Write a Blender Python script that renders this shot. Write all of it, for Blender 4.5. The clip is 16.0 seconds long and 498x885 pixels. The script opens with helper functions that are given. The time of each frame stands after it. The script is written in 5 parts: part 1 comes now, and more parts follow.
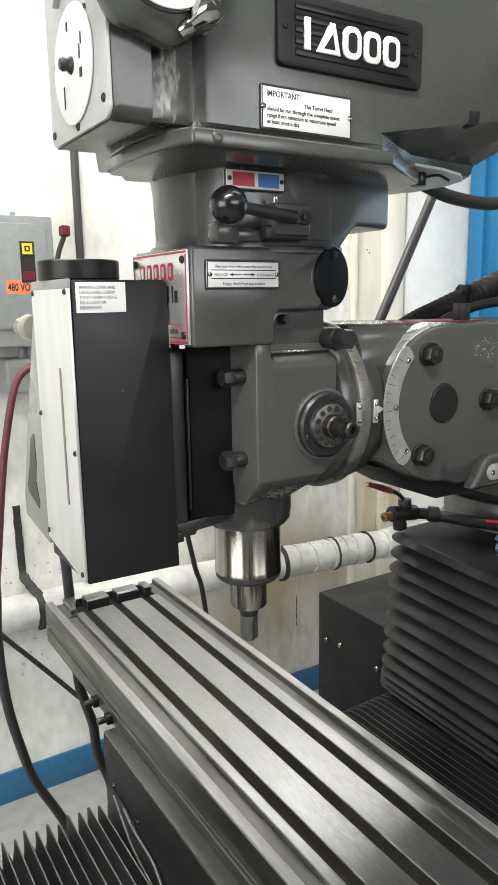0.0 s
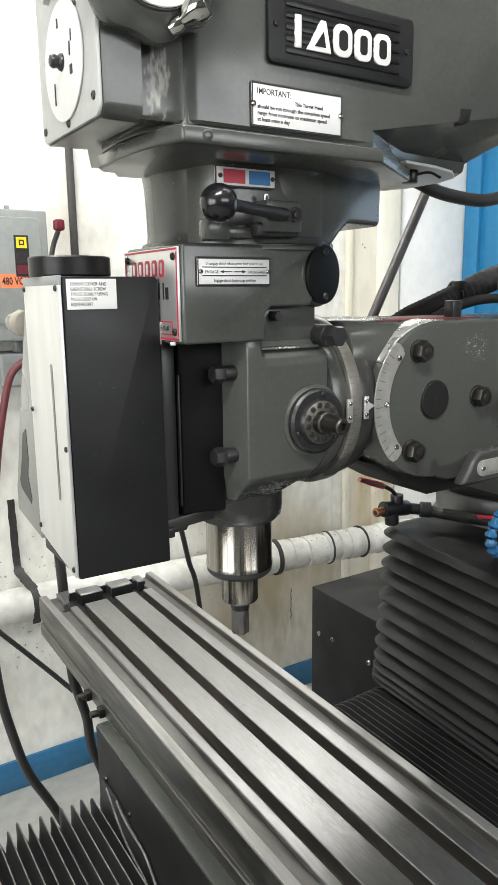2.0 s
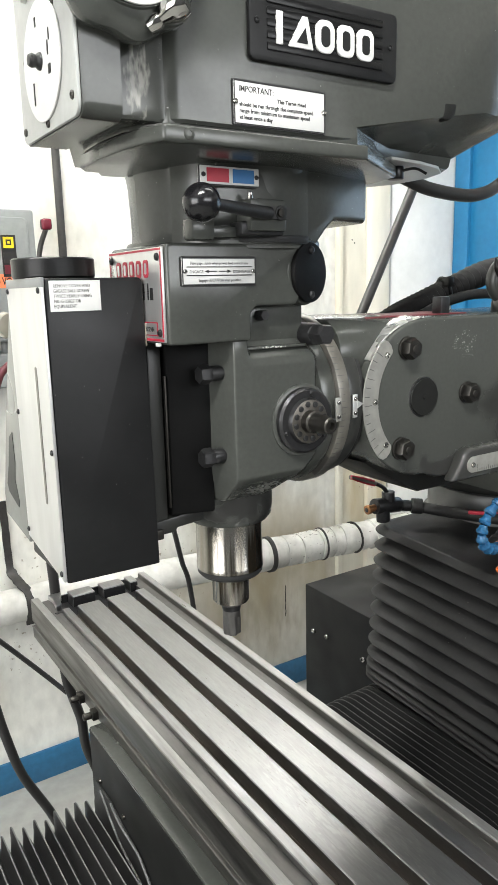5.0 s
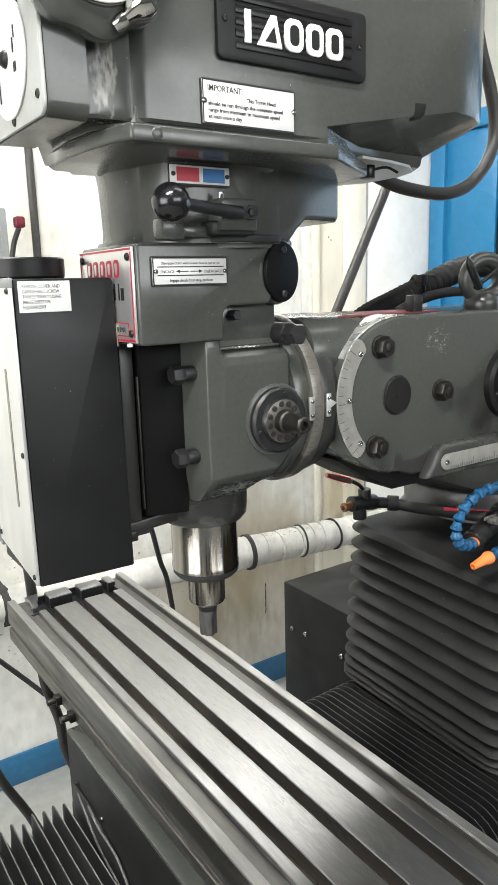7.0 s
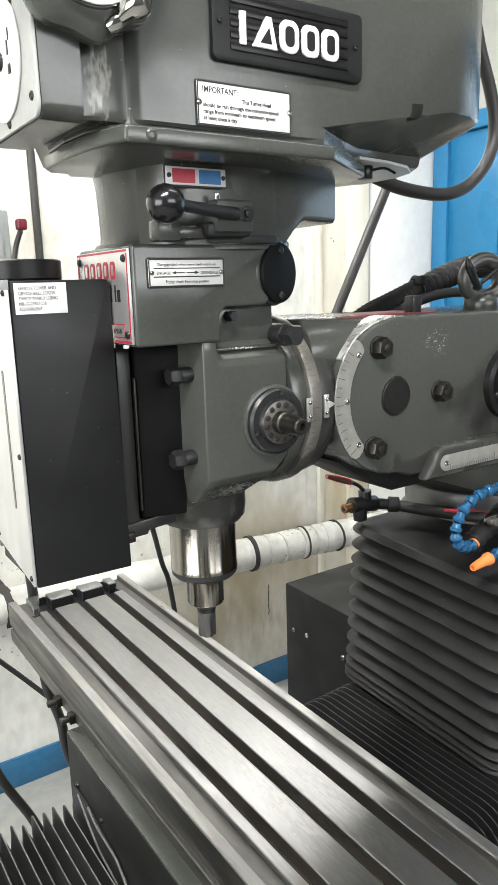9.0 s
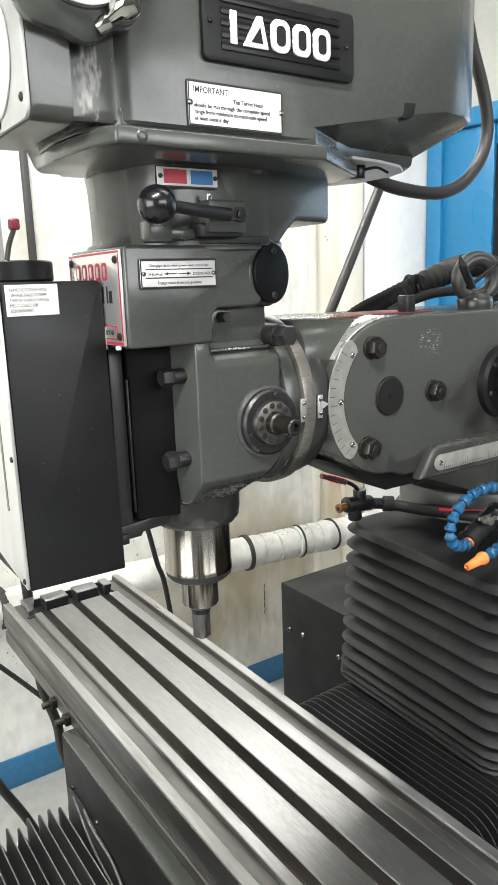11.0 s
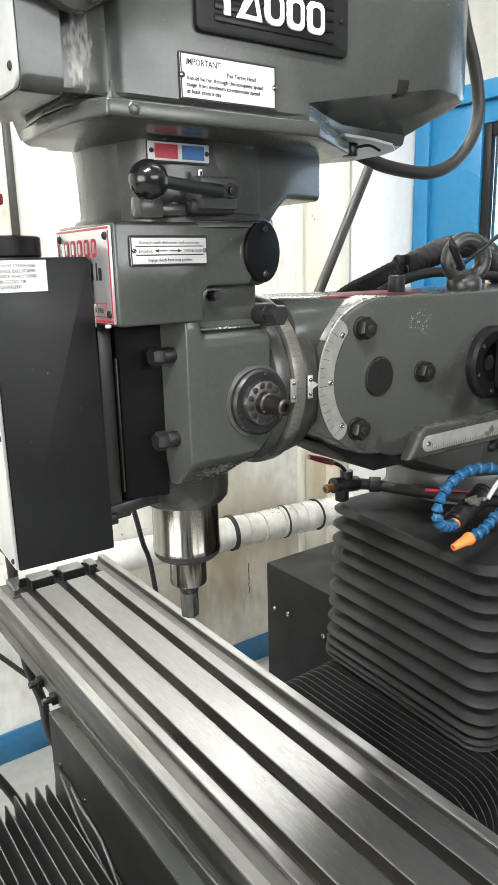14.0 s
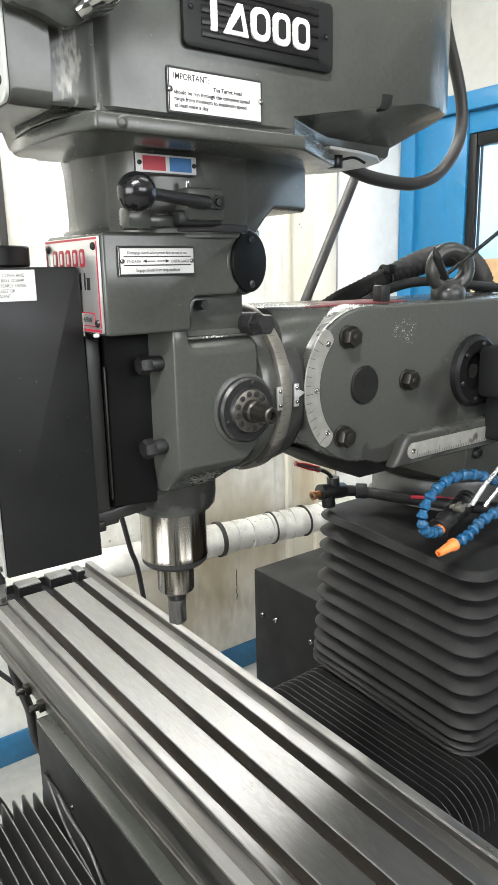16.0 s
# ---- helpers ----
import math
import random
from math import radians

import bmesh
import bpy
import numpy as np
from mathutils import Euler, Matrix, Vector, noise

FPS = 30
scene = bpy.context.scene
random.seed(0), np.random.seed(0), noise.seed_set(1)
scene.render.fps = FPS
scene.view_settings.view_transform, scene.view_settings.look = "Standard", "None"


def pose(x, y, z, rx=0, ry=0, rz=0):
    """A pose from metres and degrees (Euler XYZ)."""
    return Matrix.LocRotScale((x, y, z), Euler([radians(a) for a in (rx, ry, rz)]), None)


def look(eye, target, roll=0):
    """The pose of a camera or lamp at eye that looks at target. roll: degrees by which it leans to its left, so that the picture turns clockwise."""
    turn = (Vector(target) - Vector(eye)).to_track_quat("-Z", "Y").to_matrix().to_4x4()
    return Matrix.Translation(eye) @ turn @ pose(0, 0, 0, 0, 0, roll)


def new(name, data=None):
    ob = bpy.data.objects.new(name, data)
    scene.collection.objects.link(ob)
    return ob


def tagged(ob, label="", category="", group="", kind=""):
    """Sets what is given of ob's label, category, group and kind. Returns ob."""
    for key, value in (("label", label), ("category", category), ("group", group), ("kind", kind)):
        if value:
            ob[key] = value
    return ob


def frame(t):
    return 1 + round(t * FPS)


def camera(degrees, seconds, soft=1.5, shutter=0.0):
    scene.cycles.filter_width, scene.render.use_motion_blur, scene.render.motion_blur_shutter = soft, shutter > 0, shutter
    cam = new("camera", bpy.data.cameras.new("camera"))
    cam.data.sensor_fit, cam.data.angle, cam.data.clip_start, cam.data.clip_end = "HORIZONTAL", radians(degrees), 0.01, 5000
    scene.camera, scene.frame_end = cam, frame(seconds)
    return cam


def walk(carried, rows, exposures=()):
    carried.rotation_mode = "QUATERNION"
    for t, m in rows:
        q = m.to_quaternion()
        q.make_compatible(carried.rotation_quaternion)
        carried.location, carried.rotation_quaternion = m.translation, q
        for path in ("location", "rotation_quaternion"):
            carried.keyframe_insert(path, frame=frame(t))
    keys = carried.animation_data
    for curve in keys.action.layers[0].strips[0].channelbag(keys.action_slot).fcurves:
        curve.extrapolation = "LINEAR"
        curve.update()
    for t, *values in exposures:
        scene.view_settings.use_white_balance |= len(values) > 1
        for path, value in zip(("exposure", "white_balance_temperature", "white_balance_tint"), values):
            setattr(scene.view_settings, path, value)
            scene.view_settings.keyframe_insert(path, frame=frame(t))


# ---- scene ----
cam = camera(38.2, 16.0)
PATH = [
    (0, (-0.023, -0.037, 1.559), (1.015, 1.628, 1.172), -0.9),
    (0.5, (-0.032, -0.039, 1.566), (1.007, 1.63, 1.197), -0.9),
    (1, (-0.029, -0.04, 1.568), (1.019, 1.619, 1.183), -0.4),
    (1.5, (-0.017, -0.042, 1.566), (1.033, 1.612, 1.163), -0.7),
    (2, (-0.019, -0.044, 1.563), (1.025, 1.614, 1.158), -0.7),
    (2.5, (-0.017, -0.042, 1.565), (1.031, 1.612, 1.157), -0.9),
    (3, (-0.016, -0.043, 1.564), (1.032, 1.61, 1.152), -0.6),
    (3.5, (-0.016, -0.042, 1.565), (1.033, 1.61, 1.152), -1.2),
    (4, (-0.009, -0.044, 1.565), (1.045, 1.605, 1.155), -1.4),
    (6.5, (-0.01, -0.04, 1.57), (1.054, 1.598, 1.14), -1.3),
    (7, (-0.001, -0.045, 1.57), (1.098, 1.57, 1.144), -1.6),
    (7.5, (0.003, -0.047, 1.57), (1.095, 1.575, 1.148), -1.5),
    (8, (0.005, -0.05, 1.569), (1.097, 1.571, 1.145), -2.1),
    (8.5, (0.006, -0.05, 1.569), (1.093, 1.575, 1.147), -1.8),
    (11, (0.011, -0.049, 1.572), (1.108, 1.568, 1.145), -2.0),
    (11.5, (0.009, -0.045, 1.571), (1.11, 1.564, 1.126), -2.1),
    (12, (0.021, -0.045, 1.571), (1.123, 1.556, 1.101), -1.2),
    (12.5, (0.012, -0.043, 1.572), (1.116, 1.557, 1.1), -1.3),
    (13, (0.007, -0.044, 1.572), (1.129, 1.542, 1.097), -1.5),
    (13.5, (0.008, -0.041, 1.571), (1.134, 1.541, 1.093), -1.5),
    (14, (0.006, -0.042, 1.571), (1.133, 1.539, 1.09), -1.4),
    (14.5, (0.006, -0.042, 1.572), (1.137, 1.535, 1.089), -1.5),
    (15, (0.007, -0.048, 1.575), (1.163, 1.518, 1.114), -2.2),
    (15.5, (0.003, -0.052, 1.575), (1.156, 1.519, 1.125), -2.5),
    (16, (0.002, -0.05, 1.575), (1.158, 1.514, 1.11), -1.2),
]
walk(cam, [(t, look(eye, target, roll)) for t, eye, target, roll in PATH], [(0.0, -0.13), (4.0, -0.03), (8.0, 0.12), (16.0, 0.26)])


# ---- world and lights ----
world = bpy.data.worlds.new("world")
scene.world = world
world.use_nodes = True
wn = world.node_tree.nodes
sky = wn.new("ShaderNodeTexSky")
sky.sky_type, sky.sun_disc = "NISHITA", False
sky.sun_elevation, sky.sun_rotation = radians(40), radians(250)
world.node_tree.links.new(sky.outputs[0], wn["Background"].inputs[0])
wn["Background"].inputs[1].default_value = 0.12


def area(name, m, sx, sy, watts, colour=(1, 1, 1)):
    lamp = bpy.data.lights.new(name, "AREA")
    lamp.shape, lamp.size, lamp.size_y, lamp.energy, lamp.color = "RECTANGLE", sx, sy, watts, colour
    ob = new(name, lamp)
    ob.matrix_world = m
    return ob


# ---- materials ----
def material(name, colour, rough=0.5, metal=0.0, spots=0.15, scale=60.0, bump=0.1, bump_scale=400.0, stretch=(1, 1, 1), coat=0.0, second=None, second_amount=0.5, second_scale=4.0, rough_var=0.12, ior=1.5, wave=0.0):
    mat = bpy.data.materials.new(name)
    mat.use_nodes = True
    nt = mat.node_tree
    n, link = nt.nodes, nt.links.new
    b = n["Principled BSDF"]
    mp = n.new("ShaderNodeMapping")
    mp.inputs["Scale"].default_value = stretch
    geo = n.new("ShaderNodeNewGeometry")
    link(geo.outputs["Position"], mp.inputs["Vector"])
    fine = n.new("ShaderNodeTexNoise")
    fine.inputs["Scale"].default_value, fine.inputs["Detail"].default_value = scale, 5
    link(mp.outputs[0], fine.inputs["Vector"])
    wide = n.new("ShaderNodeTexNoise")
    wide.inputs["Scale"].default_value, wide.inputs["Detail"].default_value = second_scale, 1
    link(mp.outputs[0], wide.inputs["Vector"])
    r1 = n.new("ShaderNodeMapRange")
    r1.inputs["From Min"].default_value, r1.inputs["From Max"].default_value = 0.15, 0.85
    r1.inputs["To Min"].default_value, r1.inputs["To Max"].default_value = 1 - 2.2 * spots, 1 + 2.2 * spots
    link(fine.outputs["Fac"], r1.inputs["Value"])
    r2 = n.new("ShaderNodeMapRange")
    r2.inputs["From Min"].default_value, r2.inputs["From Max"].default_value = 0.1, 0.95
    r2.inputs["To Min"].default_value, r2.inputs["To Max"].default_value = 0.0, min(1.0, 1.6 * second_amount)
    r2.clamp = False
    link(wide.outputs["Fac"], r2.inputs["Value"])
    mix = n.new("ShaderNodeMix")
    mix.data_type = "RGBA"
    mix.inputs["A"].default_value = (*colour, 1)
    mix.inputs["B"].default_value = (*(second or [c * 0.75 for c in colour]), 1)
    mix.clamp_factor = True
    link(r2.outputs[0], mix.inputs["Factor"])
    mul = n.new("ShaderNodeVectorMath")
    mul.operation = "SCALE"
    link(mix.outputs["Result"], mul.inputs[0])
    link(r1.outputs[0], mul.inputs["Scale"])
    link(mul.outputs[0], b.inputs["Base Color"])
    r3 = n.new("ShaderNodeMapRange")
    r3.inputs["From Min"].default_value, r3.inputs["From Max"].default_value = 0.1, 0.9
    r3.inputs["To Min"].default_value, r3.inputs["To Max"].default_value = max(0.02, rough - 1.8 * rough_var), min(1, rough + 1.8 * rough_var)
    link(wide.outputs["Fac"], r3.inputs["Value"])
    link(r3.outputs[0], b.inputs["Roughness"])
    b.inputs["Metallic"].default_value = metal
    b.inputs["Coat Weight"].default_value = coat
    b.inputs["IOR"].default_value = ior
    if bump:
        rel = n.new("ShaderNodeTexNoise")
        rel.inputs["Scale"].default_value, rel.inputs["Detail"].default_value = bump_scale, 3
        link(mp.outputs[0], rel.inputs["Vector"])
        bp = n.new("ShaderNodeBump")
        bp.inputs["Strength"].default_value, bp.inputs["Distance"].default_value = bump, 0.001
        link(rel.outputs["Fac"], bp.inputs["Height"])
        link(bp.outputs[0], b.inputs["Normal"])
        if wave:
            swell = n.new("ShaderNodeTexNoise")
            swell.inputs["Scale"].default_value, swell.inputs["Detail"].default_value = 11.0, 1
            link(geo.outputs["Position"], swell.inputs["Vector"])
            broad = n.new("ShaderNodeBump")
            broad.inputs["Strength"].default_value, broad.inputs["Distance"].default_value = 1.0, wave
            link(swell.outputs["Fac"], broad.inputs["Height"])
            link(broad.outputs[0], bp.inputs["Normal"])
    return mat


def worn(mat, lo, hi, colour, rough=0.35, scale=45.0, cut=0.52, metal=0.0, stretch=(1, 1, 1), soft=0.05):
    """Scuffs, stains and painted highlights inside a soft box of the place: flakes of another colour with a ragged
    outline.
    """
    n, link = mat.node_tree.nodes, mat.node_tree.links.new
    b = n["Principled BSDF"]
    geo = n.new("ShaderNodeNewGeometry")
    centre, half = [(a + c) / 2 for a, c in zip(lo, hi)], [(c - a) / 2 for a, c in zip(lo, hi)]
    sub = n.new("ShaderNodeVectorMath")
    sub.operation = "SUBTRACT"
    sub.inputs[1].default_value = centre
    link(geo.outputs["Position"], sub.inputs[0])
    div = n.new("ShaderNodeVectorMath")
    div.operation = "DIVIDE"
    div.inputs[1].default_value = half
    link(sub.outputs[0], div.inputs[0])
    length = n.new("ShaderNodeVectorMath")
    length.operation = "LENGTH"
    link(div.outputs[0], length.inputs[0])
    fall = n.new("ShaderNodeMapRange")
    fall.inputs["From Min"].default_value, fall.inputs["From Max"].default_value = 1.1, 0.3
    fall.inputs["To Min"].default_value, fall.inputs["To Max"].default_value = -0.35, 0.1
    link(length.outputs["Value"], fall.inputs["Value"])
    mp = n.new("ShaderNodeMapping")
    mp.inputs["Scale"].default_value = stretch
    link(geo.outputs["Position"], mp.inputs["Vector"])
    noise_tex = n.new("ShaderNodeTexNoise")
    noise_tex.inputs["Scale"].default_value, noise_tex.inputs["Detail"].default_value = scale, 6
    link(mp.outputs[0], noise_tex.inputs["Vector"])
    add = n.new("ShaderNodeMath")
    add.operation = "ADD"
    link(noise_tex.outputs["Fac"], add.inputs[0])
    link(fall.outputs[0], add.inputs[1])
    mask = n.new("ShaderNodeMapRange")
    mask.inputs["From Min"].default_value, mask.inputs["From Max"].default_value = cut, cut + soft
    link(add.outputs[0], mask.inputs["Value"])
    for socket, value in (("Base Color", (*colour, 1)), ("Roughness", rough), ("Metallic", metal)):
        mix = n.new("ShaderNodeMix")
        old = b.inputs[socket]
        if socket == "Base Color":
            mix.data_type = "RGBA"
            a_in, b_in, out = mix.inputs["A"], mix.inputs["B"], mix.outputs["Result"]
            b_in = [i for i in mix.inputs if i.name == "B" and i.type == "RGBA"][0]
            a_in = [i for i in mix.inputs if i.name == "A" and i.type == "RGBA"][0]
            out = [o for o in mix.outputs if o.type == "RGBA"][0]
        else:
            a_in, b_in, out = mix.inputs[2], mix.inputs[3], mix.outputs[0]
        if old.links:
            link(old.links[0].from_socket, a_in)
        else:
            a_in.default_value = old.default_value
        b_in.default_value = value
        link(mask.outputs[0], mix.inputs[0])
        link(out, old)


PAINT = material("machine_paint", (0.054, 0.057, 0.051), 0.25, 0, 0.05, 160, 0.035, 160, second=(0.046, 0.0485, 0.0435), second_scale=9, second_amount=0.5, rough_var=0.0, wave=0.004)
# housing recess: scuffs, with its soft upright highlight painted in as pale streaks
worn(PAINT, (0.274, 0.57, 1.706), (0.311, 0.65, 1.806), (0.27, 0.265, 0.235), 0.27, 230, 0.41, stretch=(1, 1, 0.30), soft=0.22)
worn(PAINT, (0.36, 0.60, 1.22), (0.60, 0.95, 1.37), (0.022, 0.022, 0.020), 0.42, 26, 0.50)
# darker mottled patches along the lower edge of the ram
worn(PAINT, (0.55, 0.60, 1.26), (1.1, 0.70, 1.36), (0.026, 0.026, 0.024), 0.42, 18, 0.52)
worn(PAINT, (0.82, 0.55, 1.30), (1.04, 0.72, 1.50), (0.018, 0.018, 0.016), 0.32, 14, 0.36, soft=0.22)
worn(PAINT, (-0.6, 0.0, 0.9), (1.9, 1.3, 2.6), (0.30, 0.30, 0.27), 0.5, 300, 0.825)
worn(PAINT, (0.44, 0.655, 1.497), (0.525, 0.672, 1.5025), (0.5, 0.5, 0.46), 0.5, 420, 0.58)
worn(PAINT, (0.745, 0.62, 1.440), (0.87, 0.69, 1.53), (0.27, 0.27, 0.245), 0.5, 420, 0.71, stretch=(0.8, 1, 1.3))
worn(PAINT, (0.775, 0.62, 1.455), (0.85, 0.69, 1.478), (0.20, 0.20, 0.18), 0.5, 330, 0.68, stretch=(0.12, 1, 2.2), soft=0.08)
worn(PAINT, (0.42, 0.62, 1.30), (0.52, 0.72, 1.345), (0.15, 0.15, 0.137), 0.45, 260, 0.50, stretch=(0.7, 1, 1), soft=0.14)
# pale copy of the machine paint: glare and reflection put into the colour
LIGHT_PAINT = material("pale_lit_paint", (0.42, 0.43, 0.41), 0.35, 0, 0.04, 80, 0.06, 260, rough_var=0.06)
BLACK = material("black_enamel", (0.005, 0.005, 0.0052), 0.36, 0, 0.1, 120, 0.12, 500, second=(0.007, 0.007, 0.007), ior=1.33)
BLACK_COVER = material("black_sheet_metal", (0.0070, 0.0072, 0.0075), 0.48, 0, 0.08, 90, 0.10, 420, wave=0.003, second=(0.0098, 0.0100, 0.0103), second_scale=12, ior=1.34)
worn(BLACK_COVER, (0.0, 0.5, 1.0), (0.6, 0.9, 1.9), (0.30, 0.30, 0.29), 0.5, 210, 0.81)
DARK_STEEL = material("blackened_steel", (0.035, 0.035, 0.036), 0.38, 0.6, 0.15, 150, 0.15, 500)
STEEL = material("ground_steel", (0.385, 0.386, 0.384), 0.325, 1.0, 0.06, 70, 0.06, 240, stretch=(4.5, 0.5, 4.5), second=(0.33, 0.329, 0.323), second_scale=14, second_amount=0.5, rough_var=0.02)
worn(STEEL, (0.40, 0.25, 0.9), (0.57, 0.85, 1.0), (0.42, 0.42, 0.415), 0.37, 150, 0.53, 1.0, stretch=(2.6, 0.45, 1), soft=0.12)
worn(STEEL, (0.30, 0.1, 0.9), (0.65, 1.4, 1.0), (0.26, 0.25, 0.235), 0.36, 240, 0.73, 1.0, stretch=(1.6, 0.35, 1), soft=0.08)
STEEL_SIDE = material("worn_steel", (0.22, 0.214, 0.203), 0.42, 1.0, 0.10, 40, 0.06, 240, stretch=(6, 0.6, 6), second=(0.105, 0.10, 0.092), second_scale=10)
GUTTER = material("dull_gutter_steel", (0.235, 0.23, 0.22), 0.50, 1.0, 0.08, 50, 0.06, 240, stretch=(4, 0.7, 4), second=(0.145, 0.14, 0.132), second_scale=8)
RIM_STEEL = material("scuffed_rim_steel", (0.46, 0.46, 0.45), 0.44, 1.0, 0.06, 70, 0.06, 240, stretch=(4.5, 0.5, 4.5), second=(0.32, 0.315, 0.30), second_scale=20)
SLOT_STEEL = material("dark_brown_steel", (0.075, 0.062, 0.048), 0.5, 0.6, 0.2, 90, 0.1, 400, second=(0.035, 0.03, 0.025), second_scale=30)
SLIDE_BLACK = material("oily_slide_black", (0.003, 0.003, 0.003), 0.5, 0, 0.1, 120, 0.1, 400, ior=1.22)
GIB_PAINT = material("scraped_dark_paint", (0.017, 0.0175, 0.016), 0.36, 0, 0.1, 90, 0.05, 200, second=(0.010, 0.0105, 0.0095), second_scale=40, stretch=(1, 1, 0.1))
worn(GIB_PAINT, (0.33, 0.70, 1.27), (0.38, 0.76, 1.50), (0.10, 0.10, 0.092), 0.4, 300, 0.62, stretch=(1, 1, 0.04), soft=0.12)
COLLAR_PAINT = material("scuffed_grey_paint", (0.07, 0.07, 0.067), 0.38, 0, 0.08, 60, 0.06, 260, second=(0.04, 0.04, 0.038), second_scale=22)
CHROME = material("polished_steel", (0.46, 0.45, 0.43), 0.09, 1.0, 0.03, 60, 0.0, rough_var=0.02)
# brown and dark vertical streaks imitate the bands reflected in the quill
QUILL_STEEL = material("streak_reflection_steel", (0.41, 0.405, 0.385), 0.22, 1.0, 0.05, 160, 0.0, rough_var=0.03, second=(0.17, 0.145, 0.105), second_scale=75, second_amount=0.62, stretch=(1, 1, 0.02))
worn(QUILL_STEEL, (0.40, 0.68, 1.10), (0.56, 0.80, 1.32), (0.075, 0.062, 0.045), 0.22, 110, 0.48, 1.0, stretch=(1, 1, 0.015), soft=0.10)
grain = QUILL_STEEL.node_tree.nodes.new("ShaderNodeTangent")
grain.direction_type, grain.axis = "RADIAL", "Z"
turned = QUILL_STEEL.node_tree.nodes["Principled BSDF"]
turned.inputs["Anisotropic"].default_value, turned.inputs["Anisotropic Rotation"].default_value = 0.85, 0.25
QUILL_STEEL.node_tree.links.new(grain.outputs[0], turned.inputs["Tangent"])
CUTTER_STEEL = material("worn_cutter_steel", (0.16, 0.155, 0.15), 0.32, 0.9, 0.12, 140, 0.1, 400, stretch=(1, 1, 0.3))
BRUSHED = material("brushed_aluminium", (0.74, 0.74, 0.73), 0.36, 0.85, 0.03, 40, 0.05, 300, stretch=(2, 2, 0.4), second=(0.62, 0.62, 0.60), second_scale=9)
SCALE_METAL = material("scale_aluminium", (0.39, 0.39, 0.36), 0.42, 0.6, 0.10, 70, 0.05, 300, second=(0.30, 0.29, 0.26), second_scale=25)
worn(SCALE_METAL, (0.90, 0.60, 1.28), (1.0, 0.66, 1.34), (0.055, 0.05, 0.04), 0.5, 45, 0.47, soft=0.12)
worn(SCALE_METAL, (0.63, 0.60, 1.335), (0.665, 0.66, 1.36), (0.07, 0.065, 0.055), 0.5, 160, 0.50, soft=0.1)
SWIVEL_METAL = material("grimy_scale_aluminium", (0.22, 0.21, 0.185), 0.40, 0.6, 0.10, 70, 0.05, 300, second=(0.11, 0.103, 0.088), second_scale=25)
worn(SWIVEL_METAL, (0.55, 0.60, 1.28), (0.61, 0.76, 1.39), (0.05, 0.048, 0.042), 0.45, 30, 0.45)
RIM_METAL = material("machined_rim_steel", (0.72, 0.72, 0.69), 0.30, 0.7, 0.12, 120, 0.05, 300, second=(0.40, 0.39, 0.36), second_scale=60)
CUT_GREEN = material("dark_green_paint", (0.035, 0.037, 0.033), 0.5, 0, 0.05, 80, 0.06, 260)
RUBBER = material("black_rubber", (0.0075, 0.0075, 0.0077), 0.55, 0, 0.15, 160, 0.25, 700, second=(0.017, 0.0165, 0.016), second_scale=14, ior=1.40)
worn(RUBBER, (0.6, 0.3, 0.6), (1.4, 1.1, 1.5), (0.25, 0.25, 0.24), 0.6, 190, 0.80)
VINYL = material("black_vinyl", (0.005, 0.005, 0.0055), 0.50, 0, 0.15, 120, 0.2, 500, second=(0.008, 0.008, 0.008), second_scale=15, ior=1.30)
COVER_VINYL = material("grey_black_vinyl", (0.013, 0.013, 0.0132), 0.50, 0, 0.15, 120, 0.2, 500, second=(0.020, 0.0195, 0.019), second_scale=15, ior=1.36)
worn(COVER_VINYL, (-0.3, 0.3, 0.5), (0.5, 1.1, 1.0), (0.32, 0.32, 0.30), 0.5, 200, 0.80)
CABLE = material("cable_jacket", (0.022, 0.021, 0.02), 0.45, 0, 0.1, 80, 0.1, 400)
GREY_CONDUIT = material("grey_conduit", (0.05, 0.047, 0.044), 0.45, 0, 0.1, 60, 0.1, 400)
DISC_STEEL = material("brown_worn_steel", (0.17, 0.157, 0.137), 0.36, 0.9, 0.15, 140, 0.1, 400)
GREY_WALL = material("grey_wall", (0.24, 0.245, 0.25), 0.7, 0, 0.1, 20, 0.2, 60)
DARK_WALL = material("dark_wall", (0.09, 0.09, 0.092), 0.7, 0, 0.1, 20, 0.2, 60)
# dark copy: the drum's shade in the colour; the eyebolt is truly dark
DARK_SHADE_PAINT = material("dark_shade_paint", (0.030, 0.0315, 0.029), 0.32, 0, 0.06, 90, 0.05, 200, second=(0.017, 0.0175, 0.016), second_scale=9, rough_var=0.05)
# near-black copy: saddle and ram shade in the colour; pivot cover is truly dark
SADDLE = material("black_shade_paint", (0.015, 0.0155, 0.0145), 0.5, 0, 0.1, 90, 0.05, 200, second=(0.008, 0.0082, 0.0076), second_scale=14, second_amount=0.7, rough_var=0.05, ior=1.24)
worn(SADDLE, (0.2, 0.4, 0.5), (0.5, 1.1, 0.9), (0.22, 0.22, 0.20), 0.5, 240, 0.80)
SEAM = material("worn_vinyl_edge", (0.10, 0.10, 0.096), 0.5, 0, 0.2, 90, 0)
MID_PAINT = material("grey_green_paint", (0.22, 0.225, 0.205), 0.4, 0, 0.05, 80, 0.06, 260)
DARK_SEAM = material("vinyl_fold_edge", (0.025, 0.025, 0.024), 0.4, 0, 0.2, 90, 0)
FAINT_INK = material("faded_print", (0.09, 0.09, 0.085), 0.5, 0, 0.2, 90, 0)
HUB_STEEL = material("oily_hub_steel", (0.055, 0.052, 0.047), 0.42, 0.9, 0.12, 120, 0.1, 400)
